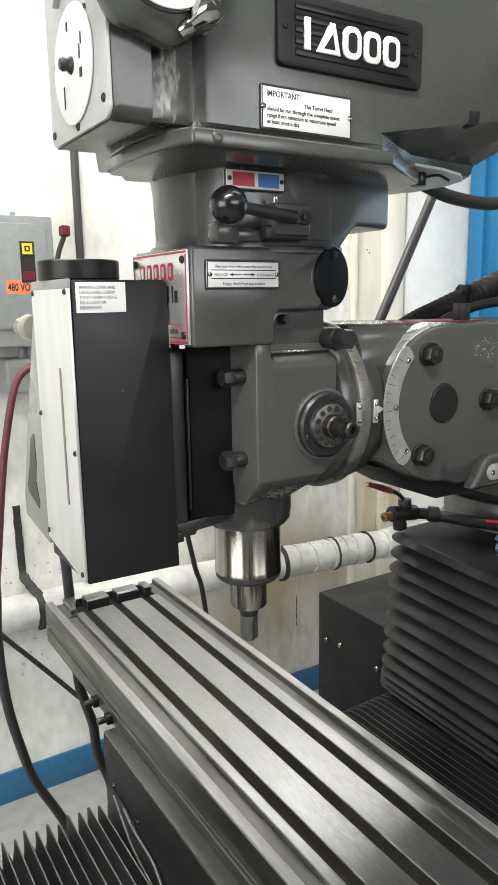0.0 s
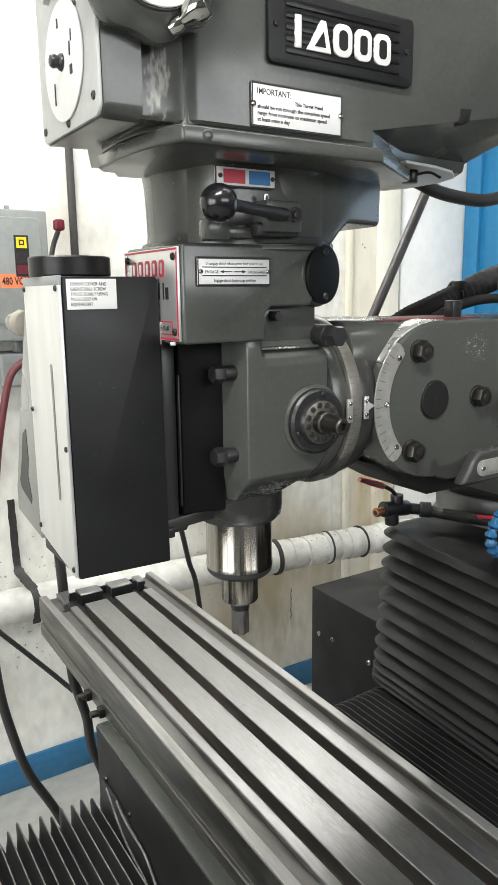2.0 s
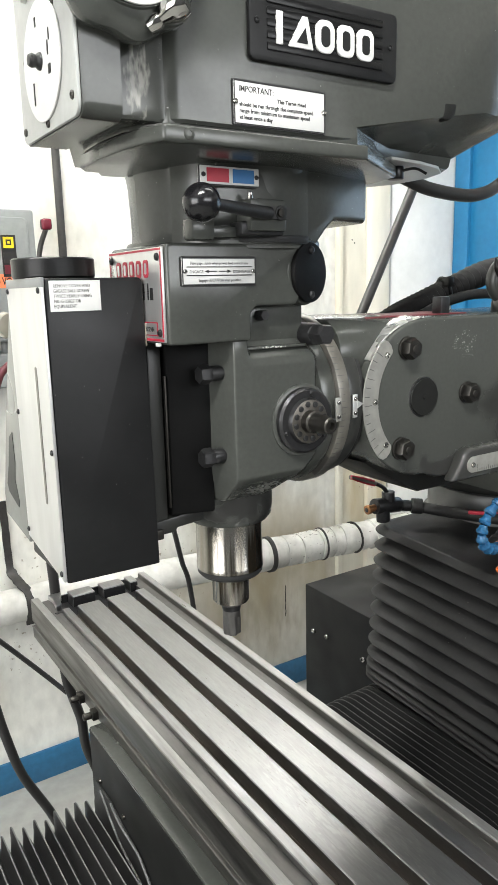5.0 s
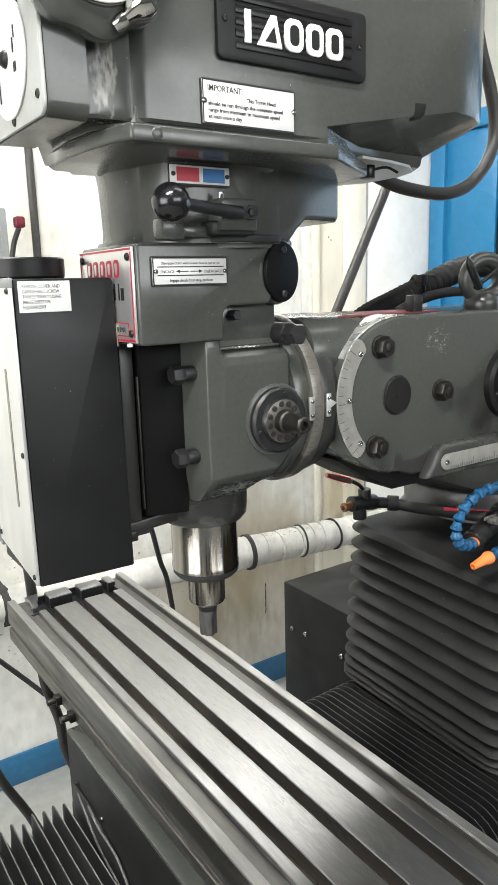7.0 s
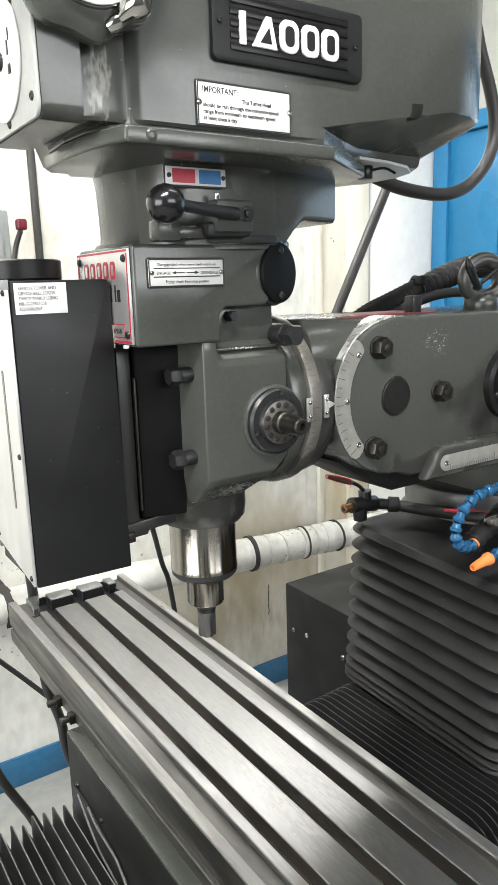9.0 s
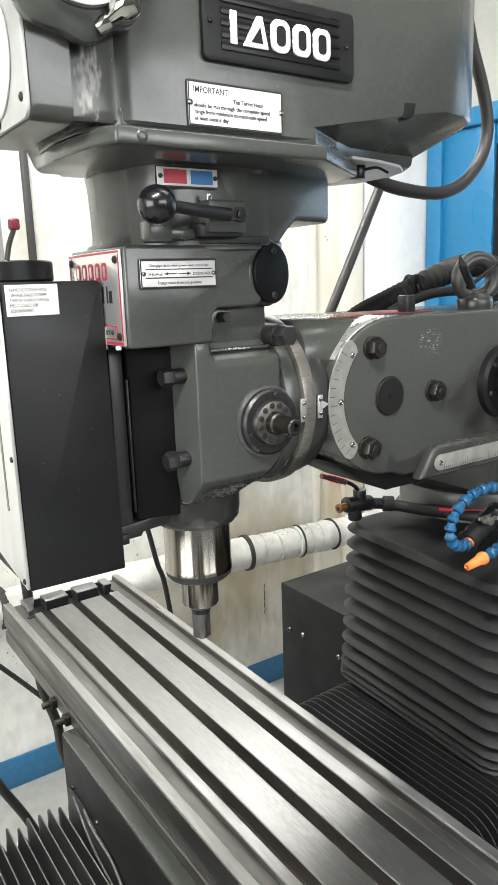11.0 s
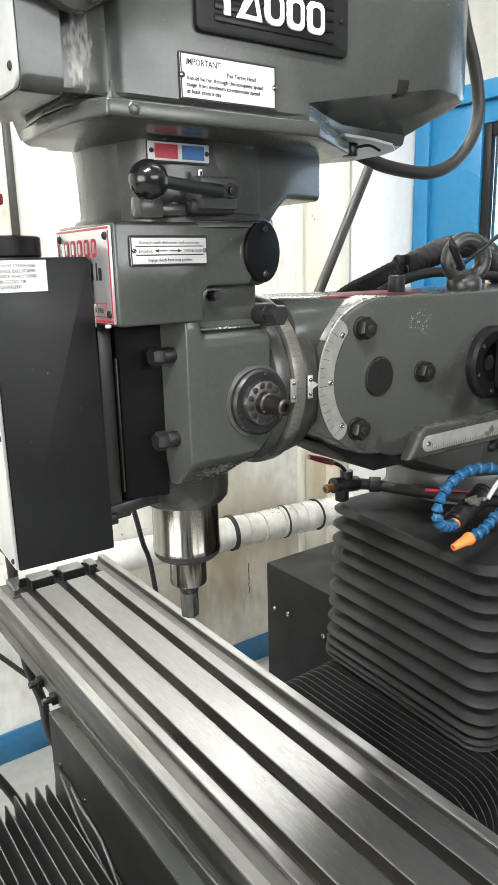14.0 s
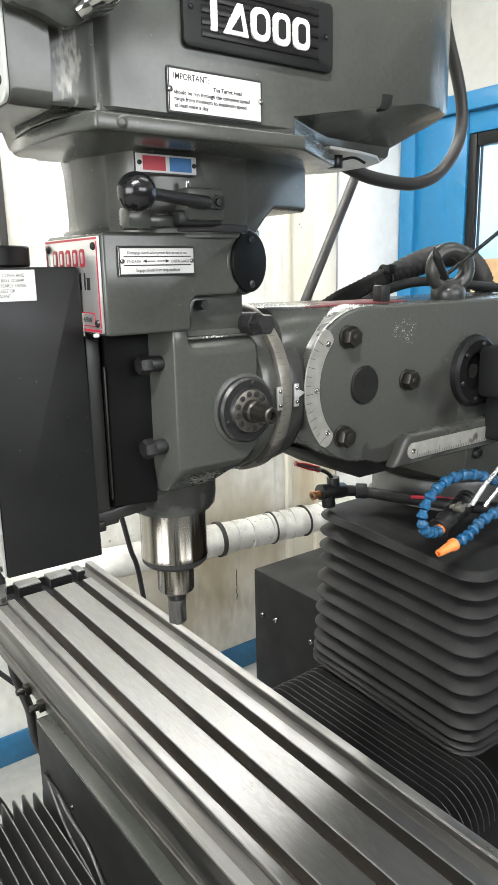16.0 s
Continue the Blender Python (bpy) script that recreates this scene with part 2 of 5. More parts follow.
GLOSS_BLACK = material("glossy_black_plastic", (0.007, 0.007, 0.008), 0.2, 0, 0.05, 60, 0, rough_var=0.04)
RED_HOSE = material("red_rubber_hose", (0.11, 0.022, 0.026), 0.5, 0, 0.1, 60, 0.1, 400)
WALL = material("stained_white_wall", (0.74, 0.735, 0.69), 0.6, 0, 0.09, 34, 0.55, 45, second=(0.52, 0.505, 0.44), second_scale=5, second_amount=0.5, stretch=(1, 1, 0.55))
worn(WALL, (-0.6, 2.0, -0.1), (2.0, 2.2, 1.3), (0.30, 0.28, 0.23), 0.7, 70, 0.74)
worn(WALL, (0.75, 1.9, -0.1), (1.95, 2.3, 1.05), (0.37, 0.32, 0.22), 0.65, 5, 0.22, stretch=(1, 1, 0.5), soft=0.5)
worn(WALL, (0.9, 1.9, 0.0), (1.85, 2.3, 0.62), (0.32, 0.28, 0.205), 0.7, 22, 0.58, stretch=(1, 1, 0.3), soft=0.35)
CREAM = material("cream_panel", (0.76, 0.74, 0.65), 0.5, 0, 0.04, 30, 0.2, 90, second=(0.60, 0.55, 0.43), second_scale=7, second_amount=0.6, stretch=(1, 1, 0.3))
worn(CREAM, (1.74, 1.9, 0.3), (2.12, 2.3, 1.34), (0.50, 0.41, 0.25), 0.6, 9, 0.36, stretch=(1.5, 1, 0.35), soft=0.4)
worn(CREAM, (1.70, 1.9, 0.2), (2.15, 2.3, 1.9), (0.16, 0.12, 0.07), 0.6, 60, 0.72, stretch=(1, 1, 0.5))
UPPER_WALL = material("grey_white_wall", (0.42, 0.42, 0.39), 0.6, 0, 0.04, 26, 0.2, 45)
WHITE_PANEL = material("white_panel", (0.82, 0.82, 0.79), 0.45, 0, 0.03, 30, 0.1, 60)
FLOOR = material("grey_concrete_floor", (0.30, 0.30, 0.285), 0.55, 0, 0.08, 22, 0.3, 60, second=(0.33, 0.33, 0.30), second_scale=2.2)
worn(FLOOR, (-1.0, 0.9, -0.1), (1.2, 2.3, 0.1), (0.10, 0.10, 0.09), 0.7, 110, 0.72)
BLUE = material("blue_gloss_paint", (0.012, 0.17, 0.36), 0.34, 0, 0.05, 40, 0.1, 120, second=(0.012, 0.145, 0.30), second_scale=3)
BLUE_BASE = material("dull_blue_paint", (0.022, 0.15, 0.30), 0.45, 0, 0.1, 40, 0.1, 120, second=(0.03, 0.10, 0.18), second_scale=5)
WRAP = material("white_pipe_wrap", (0.74, 0.73, 0.69), 0.45, 0, 0.08, 40, 0.5, 70, second=(0.36, 0.35, 0.31), second_scale=14, second_amount=0.6)
worn(WRAP, (0.7, 1.75, 0.45), (2.6, 2.25, 0.85), (0.16, 0.155, 0.14), 0.6, 120, 0.66, stretch=(0.7, 1, 1.3))
TAPE = material("black_tape", (0.03, 0.028, 0.026), 0.55, 0, 0.3, 60, 0.3, 150)
WHITE = material("white_print", (0.68, 0.68, 0.66), 0.4, 0, 0.02, 40, 0)
INK = material("black_print", (0.012, 0.012, 0.012), 0.5, 0, 0.02, 40, 0)
RED = material("red_print", (0.46, 0.025, 0.05), 0.4, 0, 0.05, 60, 0)
BLUE_PRINT = material("blue_print", (0.015, 0.14, 0.36), 0.4, 0, 0.05, 60, 0)
RED_PLASTIC = material("red_plastic", (0.12, 0.012, 0.022), 0.4, 0, 0.05, 60, 0.05)
YELLOW = material("yellow_print", (0.75, 0.55, 0.02), 0.45, 0, 0.05, 60, 0)
ORANGE = material("orange_print", (0.82, 0.22, 0.09), 0.45, 0, 0.05, 60, 0)
ORANGE_PLASTIC = material("orange_plastic", (0.80, 0.22, 0.05), 0.4, 0, 0.05, 60, 0.05)
BLUE_PLASTIC = material("blue_plastic", (0.012, 0.078, 0.175), 0.33, 0, 0.06, 60, 0.05)
BOX_GREY = material("switchgear_grey_paint", (0.235, 0.245, 0.24), 0.42, 0, 0.05, 60, 0.1, 300)
BRASS = material("dull_brass", (0.38, 0.18, 0.08), 0.35, 0.8, 0.1, 80, 0.05)
BEIGE = material("beige_plastic", (0.22, 0.205, 0.165), 0.5, 0, 0.06, 60, 0.1)
BROWN_RED = material("red_primer", (0.16, 0.025, 0.03), 0.55, 0, 0.1, 60, 0.1)
TAN = material("tan_board", (0.55, 0.36, 0.19), 0.6, 0, 0.08, 30, 0.2, 120)
GLASS = material("window_glass", (0.9, 0.95, 1.0), 0.05, 0, 0, 10, 0)
GLASS.node_tree.nodes["Principled BSDF"].inputs["Transmission Weight"].default_value = 1.0
TUBE_GLOW = bpy.data.materials.new("fluorescent_tube")
TUBE_GLOW.use_nodes = True
TUBE_GLOW.node_tree.nodes["Principled BSDF"].inputs["Emission Color"].default_value = (1, 0.98, 0.93, 1)
TUBE_GLOW.node_tree.nodes["Principled BSDF"].inputs["Emission Strength"].default_value = 10.0
OUTSIDE = bpy.data.materials.new("hazy_yard")
OUTSIDE.use_nodes = True
on, ol = OUTSIDE.node_tree.nodes, OUTSIDE.node_tree.links.new
haze = on.new("ShaderNodeTexNoise")
haze.inputs["Scale"].default_value = 2.2
ramp = on.new("ShaderNodeValToRGB")
ramp.color_ramp.elements[0].color, ramp.color_ramp.elements[1].color = (0.30, 0.55, 0.70, 1), (0.55, 0.80, 1.0, 1)
ramp.color_ramp.elements[0].position, ramp.color_ramp.elements[1].position = 0.4, 0.6
place = on.new("ShaderNodeNewGeometry")
ol(place.outputs["Position"], haze.inputs["Vector"])
ol(haze.outputs["Fac"], ramp.inputs["Fac"])
ol(ramp.outputs[0], on["Principled BSDF"].inputs["Emission Color"])
on["Principled BSDF"].inputs["Emission Strength"].default_value = 1.5


# ---- shape helpers ----
PLACES = {}


def fresh(*bms):
    """One bmesh out of several."""
    out = bmesh.new()
    for bm in bms:
        me = bpy.data.meshes.new("joined")
        bm.to_mesh(me)
        bm.free()
        out.from_mesh(me)
        bpy.data.meshes.remove(me)
    return out


def soften(bm, width, seg=2, angle=30):
    if width:
        edges = [e for e in bm.edges if len(e.link_faces) == 2 and e.calc_face_angle(0) > radians(angle)]
        bmesh.ops.bevel(bm, geom=edges, offset=width, segments=seg, affect="EDGES", profile=0.5, clamp_overlap=True)
    return bm


def box(lo, hi, bevel=0.002, seg=2):
    bm = bmesh.new()
    bmesh.ops.create_cube(bm, size=1, matrix=Matrix.Translation([(a + b) / 2 for a, b in zip(lo, hi)]) @ Matrix.Diagonal([abs(b - a) for a, b in zip(lo, hi)] + [1]))
    return soften(bm, bevel, seg)


def prism(poly, axis, a, b, bevel=0.0, seg=2):
    """A polygon pulled along an axis. Its points are (y, z) for x, (x, z) for y, (x, y) for z."""
    bm = bmesh.new()

    def at(p, h):
        return {"x": (h, p[0], p[1]), "y": (p[0], h, p[1]), "z": (p[0], p[1], h)}[axis]
    lo = [bm.verts.new(at(p, a)) for p in poly]
    hi = [bm.verts.new(at(p, b)) for p in poly]
    bm.faces.new(lo)
    bm.faces.new(hi[::-1])
    for i in range(len(poly)):
        j = (i + 1) % len(poly)
        bm.faces.new((lo[i], hi[i], hi[j], lo[j]))
    bmesh.ops.recalc_face_normals(bm, faces=bm.faces)
    return soften(bm, bevel, seg)


def lathe(profile, at, way, seg=40):
    """A profile of (radius, height) turned about the axis that starts at a place and runs along a way."""
    bm = bmesh.new()
    way = Vector(way).normalized()
    side = way.orthogonal().normalized()
    other = way.cross(side)
    rings = []
    for r, h in profile:
        base = Vector(at) + way * h
        if r <= 1e-6:
            rings.append([bm.verts.new(base)])
        else:
            rings.append([bm.verts.new(base + (side * math.cos(2 * math.pi * i / seg) + other * math.sin(2 * math.pi * i / seg)) * r) for i in range(seg)])
    for p, q in zip(rings, rings[1:]):
        for i in range(seg):
            j = (i + 1) % seg
            a, b, c, d = p[i % len(p)], p[j % len(p)], q[j % len(q)], q[i % len(q)]
            ring = [a]
            for v in (b, c, d):
                if v not in ring:
                    ring.append(v)
            if len(ring) > 2:
                bm.faces.new(ring)
    for ring in (rings[0], rings[-1]):
        if len(ring) > 2:
            bm.faces.new(ring)
    bmesh.ops.recalc_face_normals(bm, faces=bm.faces)
    return bm


def rod(at, way, r, length, bevel=0.001, seg=32):
    b = min(bevel, r * 0.4, length * 0.4)
    return lathe([(r - b, 0), (r - b * 0.3, b * 0.3), (r, b), (r, length - b), (r - b * 0.3, length - b * 0.3), (r - b, length)], at, way, seg)


def hexagon(at, way, r, length, turn=0.3):
    bm = lathe([(r * 0.94, 0), (r, length * 0.12), (r, length * 0.8), (r * 0.86, length)], at, way, 6)
    bmesh.ops.rotate(bm, cent=at, matrix=Matrix.Rotation(turn, 3, Vector(way)), verts=bm.verts)
    return bm


def spline(points, steps=10):
    pts = [Vector(p) for p in points]
    pts = [pts[0] * 2 - pts[1]] + pts + [pts[-1] * 2 - pts[-2]]
    out = []
    for i in range(1, len(pts) - 2):
        p0, p1, p2, p3 = pts[i - 1:i + 3]
        for k in range(steps):
            t = k / steps
            out.append(0.5 * (2 * p1 + (p2 - p0) * t + (2 * p0 - 5 * p1 + 4 * p2 - p3) * t * t + (3 * p1 - p0 - 3 * p2 + p3) * t ** 3))
    return out + [pts[-2]]


def tube(points, r, seg=14, steps=10, ripple=None):
    """A round tube along a smooth curve; ripple(i) scales its radius station by station."""
    path = spline(points, steps) if steps else [Vector(p) for p in points]
    bm = bmesh.new()
    side, rings = None, []
    for i, p in enumerate(path):
        way = (path[min(i + 1, len(path) - 1)] - path[max(i - 1, 0)]).normalized()
        side = way.orthogonal().normalized() if side is None else (side - way * side.dot(way)).normalized()
        other = way.cross(side)
        k = r * (ripple(i) if ripple else 1)
        rings.append([bm.verts.new(p + (side * math.cos(2 * math.pi * j / seg) + other * math.sin(2 * math.pi * j / seg)) * k) for j in range(seg)])
    for a, b in zip(rings, rings[1:]):
        for j in range(seg):
            bm.faces.new((a[j], a[(j + 1) % seg], b[(j + 1) % seg], b[j]))
    bm.faces.new(rings[0][::-1])
    bm.faces.new(rings[-1])
    bmesh.ops.recalc_face_normals(bm, faces=bm.faces)
    return bm


def loft(loops, close=True):
    """A skin through closed loops of points, capped at both ends."""
    bm = bmesh.new()
    rings = [[bm.verts.new(p) for p in loop] for loop in loops]
    count = len(rings[0])
    for a, b in zip(rings, rings[1:]):
        for j in range(count):
            bm.faces.new((a[j], a[(j + 1) % count], b[(j + 1) % count], b[j]))
    if close:
        bm.faces.new(rings[0][::-1])
        bm.faces.new(rings[-1])
    bmesh.ops.recalc_face_normals(bm, faces=bm.faces)
    return bm


def rounded(x0, y0, x1, y1, r, n=6):
    """The outline of a rectangle with round corners, anticlockwise."""
    r = min(r, (x1 - x0) / 2 - 1e-4, (y1 - y0) / 2 - 1e-4)
    out = []
    for cx, cy, a0 in ((x1 - r, y1 - r, 0), (x0 + r, y1 - r, 90), (x0 + r, y0 + r, 180), (x1 - r, y0 + r, 270)):
        for k in range(n + 1):
            a = radians(a0 + 90 * k / n)
            out.append((cx + r * math.cos(a), cy + r * math.sin(a)))
    return out


def finish(name, bm, mat, sharp=35):
    me = bpy.data.meshes.new(name)
    bmesh.ops.recalc_face_normals(bm, faces=bm.faces)
    bm.to_mesh(me)
    bm.free()
    me.materials.append(mat)
    me.shade_smooth()
    me.set_sharp_from_angle(angle=radians(sharp))
    count = len(me.vertices)
    co = np.empty(count * 3)
    me.vertices.foreach_get("co", co)
    co = co.reshape(-1, 3)
    centre = (co.min(0) + co.max(0)) / 2
    me.vertices.foreach_set("co", (co - centre).ravel())
    me.update()
    return me, Vector(centre)


def thing(name, at, label, category, group="", kind=""):
    ob = new(name)
    ob.empty_display_size = 0.05
    ob.location = at
    PLACES[ob] = Vector(at)
    return tagged(ob, label, category, group, kind)


def part(name, bm, mat, parent, label="", sharp=35):
    me, centre = finish(name, bm, mat, sharp)
    ob = new(name, me)
    ob.parent = parent
    ob.location = centre - PLACES[parent]
    PLACES[ob] = centre
    return tagged(ob, label)


def solid(name, bm, mat, label, category, group="", kind="", sharp=35):
    me, centre = finish(name, bm, mat, sharp)
    ob = new(name, me)
    ob.location = centre
    PLACES[ob] = centre
    return tagged(ob, label, category, group, kind)


FACE_Y = Matrix(((1, 0, 0), (0, 0, -1), (0, 1, 0)))
FACE_X = Matrix(((0, 0, -1), (-1, 0, 0), (0, 1, 0)))


def writing(name, body, size, at, face, mat, parent, squeeze=1.0, align="LEFT", gap=1.0, bold=0.0):
    cu = bpy.data.curves.new(name, "FONT")
    cu.body, cu.size, cu.align_x, cu.extrude, cu.offset, cu.resolution_u, cu.space_line = body, size, align, 0.00015, bold, 2, gap
    tmp = bpy.data.objects.new(name, cu)
    scene.collection.objects.link(tmp)
    me = bpy.data.meshes.new_from_object(tmp.evaluated_get(bpy.context.evaluated_depsgraph_get()))
    bpy.data.objects.remove(tmp)
    bpy.data.curves.remove(cu)
    bm = bmesh.new()
    bm.from_mesh(me)
    bpy.data.meshes.remove(me)
    bmesh.ops.transform(bm, matrix=Matrix.Translation(at) @ face.to_4x4() @ Matrix.Diagonal((squeeze, 1, 1, 1)), verts=bm.verts)
    return part(name, bm, mat, parent)


# ---- the room ----
WALL_Y, SIDE_X = 2.11, 2.41
solid("floor", box((-3.6, -3.0, -0.1), (2.6, WALL_Y + 0.2, 0.0), 0), FLOOR, "light grey concrete shop floor", "floor", kind="structure")
solid("ceiling", box((-3.6, -3.0, 3.3), (2.6, WALL_Y + 0.2, 3.4), 0), GREY_WALL, "unseen shop ceiling, assumed dark grey", "ceiling", kind="structure")
north = solid("wall_north", box((-3.6, WALL_Y, 0.0), (1.72, WALL_Y + 0.2, 2.5), 0), WALL, "stained off-white plaster wall", "wall", kind="structure")
for x0, z0, z1, wide_crack in ((1.524, 0.30, 0.43, 0.0020),):
    dice = random.Random(int(x0 * 1000))
    line = [(x0 + dice.uniform(-1, 1) * 0.0016, WALL_Y - 0.0004, z0 + (z1 - z0) * k / 12) for k in range(13)]
    part("crack", tube(line, wide_crack, 6, 0, lambda k: 0.5 + 0.5 * abs(math.sin(k * 1.3))), TAPE, north, "dark crack in the plaster")
# unseen band, greyed with the ceiling to darken what the table mirrors
solid("wall_north_upper", box((-3.6, WALL_Y + 0.004, 2.5), (SIDE_X + 0.2, WALL_Y + 0.2, 3.3), 0), GREY_WALL, "unseen upper wall, assumed grey from the table's reflection", "wall", kind="structure")
# unseen wall and opening, added to light aisle-side faces and darken reflections
south = thing("wall_south", (0, -3.0, 0), "unseen dark wall added behind the view, with an opening for a lamp", "wall", kind="structure")
part("wall_below", box((-3.6, -3.2, 0.0), (2.6, -3.0, 1.9), 0), DARK_WALL, south)
part("wall_above", box((-3.6, -3.2, 2.8), (2.6, -3.0, 3.3), 0), DARK_WALL, south)
part("wall_end", box((-3.6, -3.2, 1.9), (-0.6, -3.0, 2.8), 0), DARK_WALL, south)
part("wall_end", box((2.3, -3.2, 1.9), (2.6, -3.0, 2.8), 0), DARK_WALL, south)
# added fill lamp in that opening
area("south_fill", look((0.85, -2.97, 2.35), (0.3, 0.6, 1.8)), 2.8, 0.88, 66, (0.98, 0.99, 1.0))

# the back wall goes on as cream posts and white panels
back = thing("wall_panelling", (2.06, WALL_Y, 0), "cream painted panels and posts of the shop wall", "wall", kind="structure")
part("panel", box((1.72, WALL_Y + 0.004, 0.0), (1.778, WALL_Y + 0.2, 2.5), 0.003), WALL, back)
part("post", box((1.780, WALL_Y - 0.012, 0.0), (1.806, WALL_Y + 0.15, 2.5), 0.006), CREAM, back)
part("panel", box((1.808, WALL_Y + 0.006, 0.0), (1.934, WALL_Y + 0.2, 2.5), 0.003), CREAM, back)
part("post", box((1.936, WALL_Y - 0.014, 0.0), (2.040, WALL_Y + 0.15, 2.5), 0.006), CREAM, back)
part("joint", box((2.042, WALL_Y + 0.03, 0.0), (2.060, WALL_Y + 0.2, 2.5), 0), CABLE, back)
part("panel", box((2.062, WALL_Y + 0.004, 0.0), (SIDE_X + 0.2, WALL_Y + 0.2, 2.5), 0.003), WHITE_PANEL, back)
for x, z in ((1.862, 1.742), (1.874, 1.731)):
    part("chip", lathe([(0.0032, 0.0), (0.002, 0.0008), (0, 0.001)], (x, WALL_Y + 0.006, z), (0, -1, 0), 7), TAPE, back, "chipped paint")

# blue base rail along the foot of the wall
solid("baseboard", box((-3.6, WALL_Y - 0.012, 0.0), (1.79, WALL_Y - 0.001, 0.105), 0.003), BLUE_BASE, "blue painted base band along the wall", "baseboard", kind="structure")

# the side wall with its blue window frame
side = thing("wall_east", (SIDE_X, 0, 0), "off-white side wall round a blue framed window", "wall", kind="structure")
part("wall_below", box((SIDE_X, 1.0, 0.0), (SIDE_X + 0.2, WALL_Y, 1.30), 0), WALL, side)
# unseen stretch of wall, kept dark to cut bounced fill
part("unseen_dark_wall", box((SIDE_X, -3.0, 0.0), (SIDE_X + 0.2, 0.998, 1.30), 0), DARK_WALL, side)
part("wall_above", box((SIDE_X, -3.0, 2.208), (SIDE_X + 0.2, WALL_Y, 2.75), 0), UPPER_WALL, side)
part("wall_top", box((SIDE_X, -3.0, 2.75), (SIDE_X + 0.2, WALL_Y, 3.3), 0), GREY_WALL, side)
# also unseen, dark so the paint mirrors less of it
part("wall_end", box((SIDE_X, -3.0, 1.30), (SIDE_X + 0.2, 0.1, 2.208), 0), DARK_WALL, side)
win = thing("window_1", (SIDE_X, 0.95, 1.3), "blue painted window frame with a dark metal sash", "window", kind="structure")
part("jamb", box((SIDE_X - 0.006, 2.030, 0.0), (SIDE_X + 0.03, WALL_Y - 0.004, 2.138), 0.004), BLUE, win)
part("jamb", box((SIDE_X + 0.012, 1.790, 1.302), (SIDE_X + 0.10, 2.034, 2.138), 0.003), BLUE, win)
part("header", box((SIDE_X - 0.012, 0.1, 2.140), (SIDE_X + 0.08, WALL_Y - 0.004, 2.206), 0.004), BLUE, win)
part("transom", box((SIDE_X + 0.018, 0.1, 2.062), (SIDE_X + 0.09, 1.788, 2.138), 0.003), BLUE, win)
part("sash", box((SIDE_X + 0.02, 1.752, 1.302), (SIDE_X + 0.07, 1.788, 2.060), 0.004), BLACK, win)
part("sash", box((SIDE_X + 0.02, 0.1, 2.015), (SIDE_X + 0.07, 1.750, 2.060), 0.004), BLACK, win)
part("sash", box((SIDE_X + 0.02, 0.1, 1.302), (SIDE_X + 0.07, 1.750, 1.35), 0.004), BLACK, win)
part("mullion", box((SIDE_X + 0.025, 0.875, 1.352), (SIDE_X + 0.065, 0.925, 2.013), 0.003), BLACK, win)
pane = part("pane", box((SIDE_X + 0.04, 0.1, 1.352), (SIDE_X + 0.046, 1.750, 2.013), 0), GLASS, win)
pane.visible_shadow = False
solid("backdrop", box((SIDE_X + 1.6, -3.5, -0.5), (SIDE_X + 1.62, 4.5, 4.0), 0), OUTSIDE, "bright hazy yard outside the window", "backdrop", kind="structure")
solid("board", box((SIDE_X - 0.06, 1.2, 1.30), (SIDE_X - 0.04, 1.69, 1.60), 0.003), TAN, "tan wooden board leaning below the window", "board")

area("east_daylight", look((SIDE_X + 0.01, 0.92, 1.68), (0.6, 0.8, 1.65)), 1.55, 0.62, 1.8, (0.70, 0.80, 1.0))

# unseen wide window, assumed for the daylight on left-facing sides
west = thing("wall_west", (-3.6, 0, 0), "unseen shop wall with an assumed wide window", "wall", kind="structure")
part("wall_above", box((-3.8, -3.0, 2.9), (-3.6, WALL_Y, 3.3), 0), WALL, west)
# lower wall out of view, darkened against bounce from below
part("wall_below", box((-3.8, -3.0, 0.0), (-3.6, WALL_Y, 0.9), 0), DARK_WALL, west)
part("wall_end", box((-3.8, -3.0, 0.9), (-3.6, -2.5, 2.9), 0), WALL, west)
part("wall_end", box((-3.8, 0.7, 0.9), (-3.6, WALL_Y, 2.9), 0), WALL, west)
area("daylight", look((-3.55, -0.9, 1.9), (0, -0.6, 1.75)), 3.1, 1.9, 143, (0.98, 0.99, 1.0))


# fixtures out of view, added as overhead fill for the machine
def added_ceiling_light(x, y, watts, along_x=True):
    w, d = (1.2, 0.16) if along_x else (0.16, 1.2)
    ob = thing("added_ceiling_light", (x, y, 3.3), "unseen fluorescent ceiling light, added to brighten the machine", "ceiling light", "ceiling lights")
    part("housing", box((x - w / 2, y - d / 2, 3.24), (x + w / 2, y + d / 2, 3.299), 0.006), WHITE_PANEL, ob)
    for s in (-0.04, 0.04):
        a = (x - 0.57, y + s, 3.215) if along_x else (x + s, y - 0.57, 3.215)
        part("tube", rod(a, (1, 0, 0) if along_x else (0, 1, 0), 0.016, 1.14), TUBE_GLOW, ob)
    area("added_tube_light", look((x, y, 3.18), (x, y, 0)) , w, d, watts, (1.0, 1.0, 0.97))


added_ceiling_light(0.2, 1.25, 64)
added_ceiling_light(-0.45, -0.5, 90)
added_ceiling_light(1.3, 0.1, 8)

# strip light on the wall above the machine
strip = thing("wall_light", (1.5, 2.1, 2.35), "white fluorescent strip light on the wall", "wall light")
part("housing", box((0.9, 2.06, 2.30), (2.1, WALL_Y - 0.001, 2.40), 0.006), WHITE_PANEL, strip)
for z in (2.325, 2.375):
    part("tube", rod((0.93, 2.043, z), (1, 0, 0), 0.015, 1.14), TUBE_GLOW, strip)
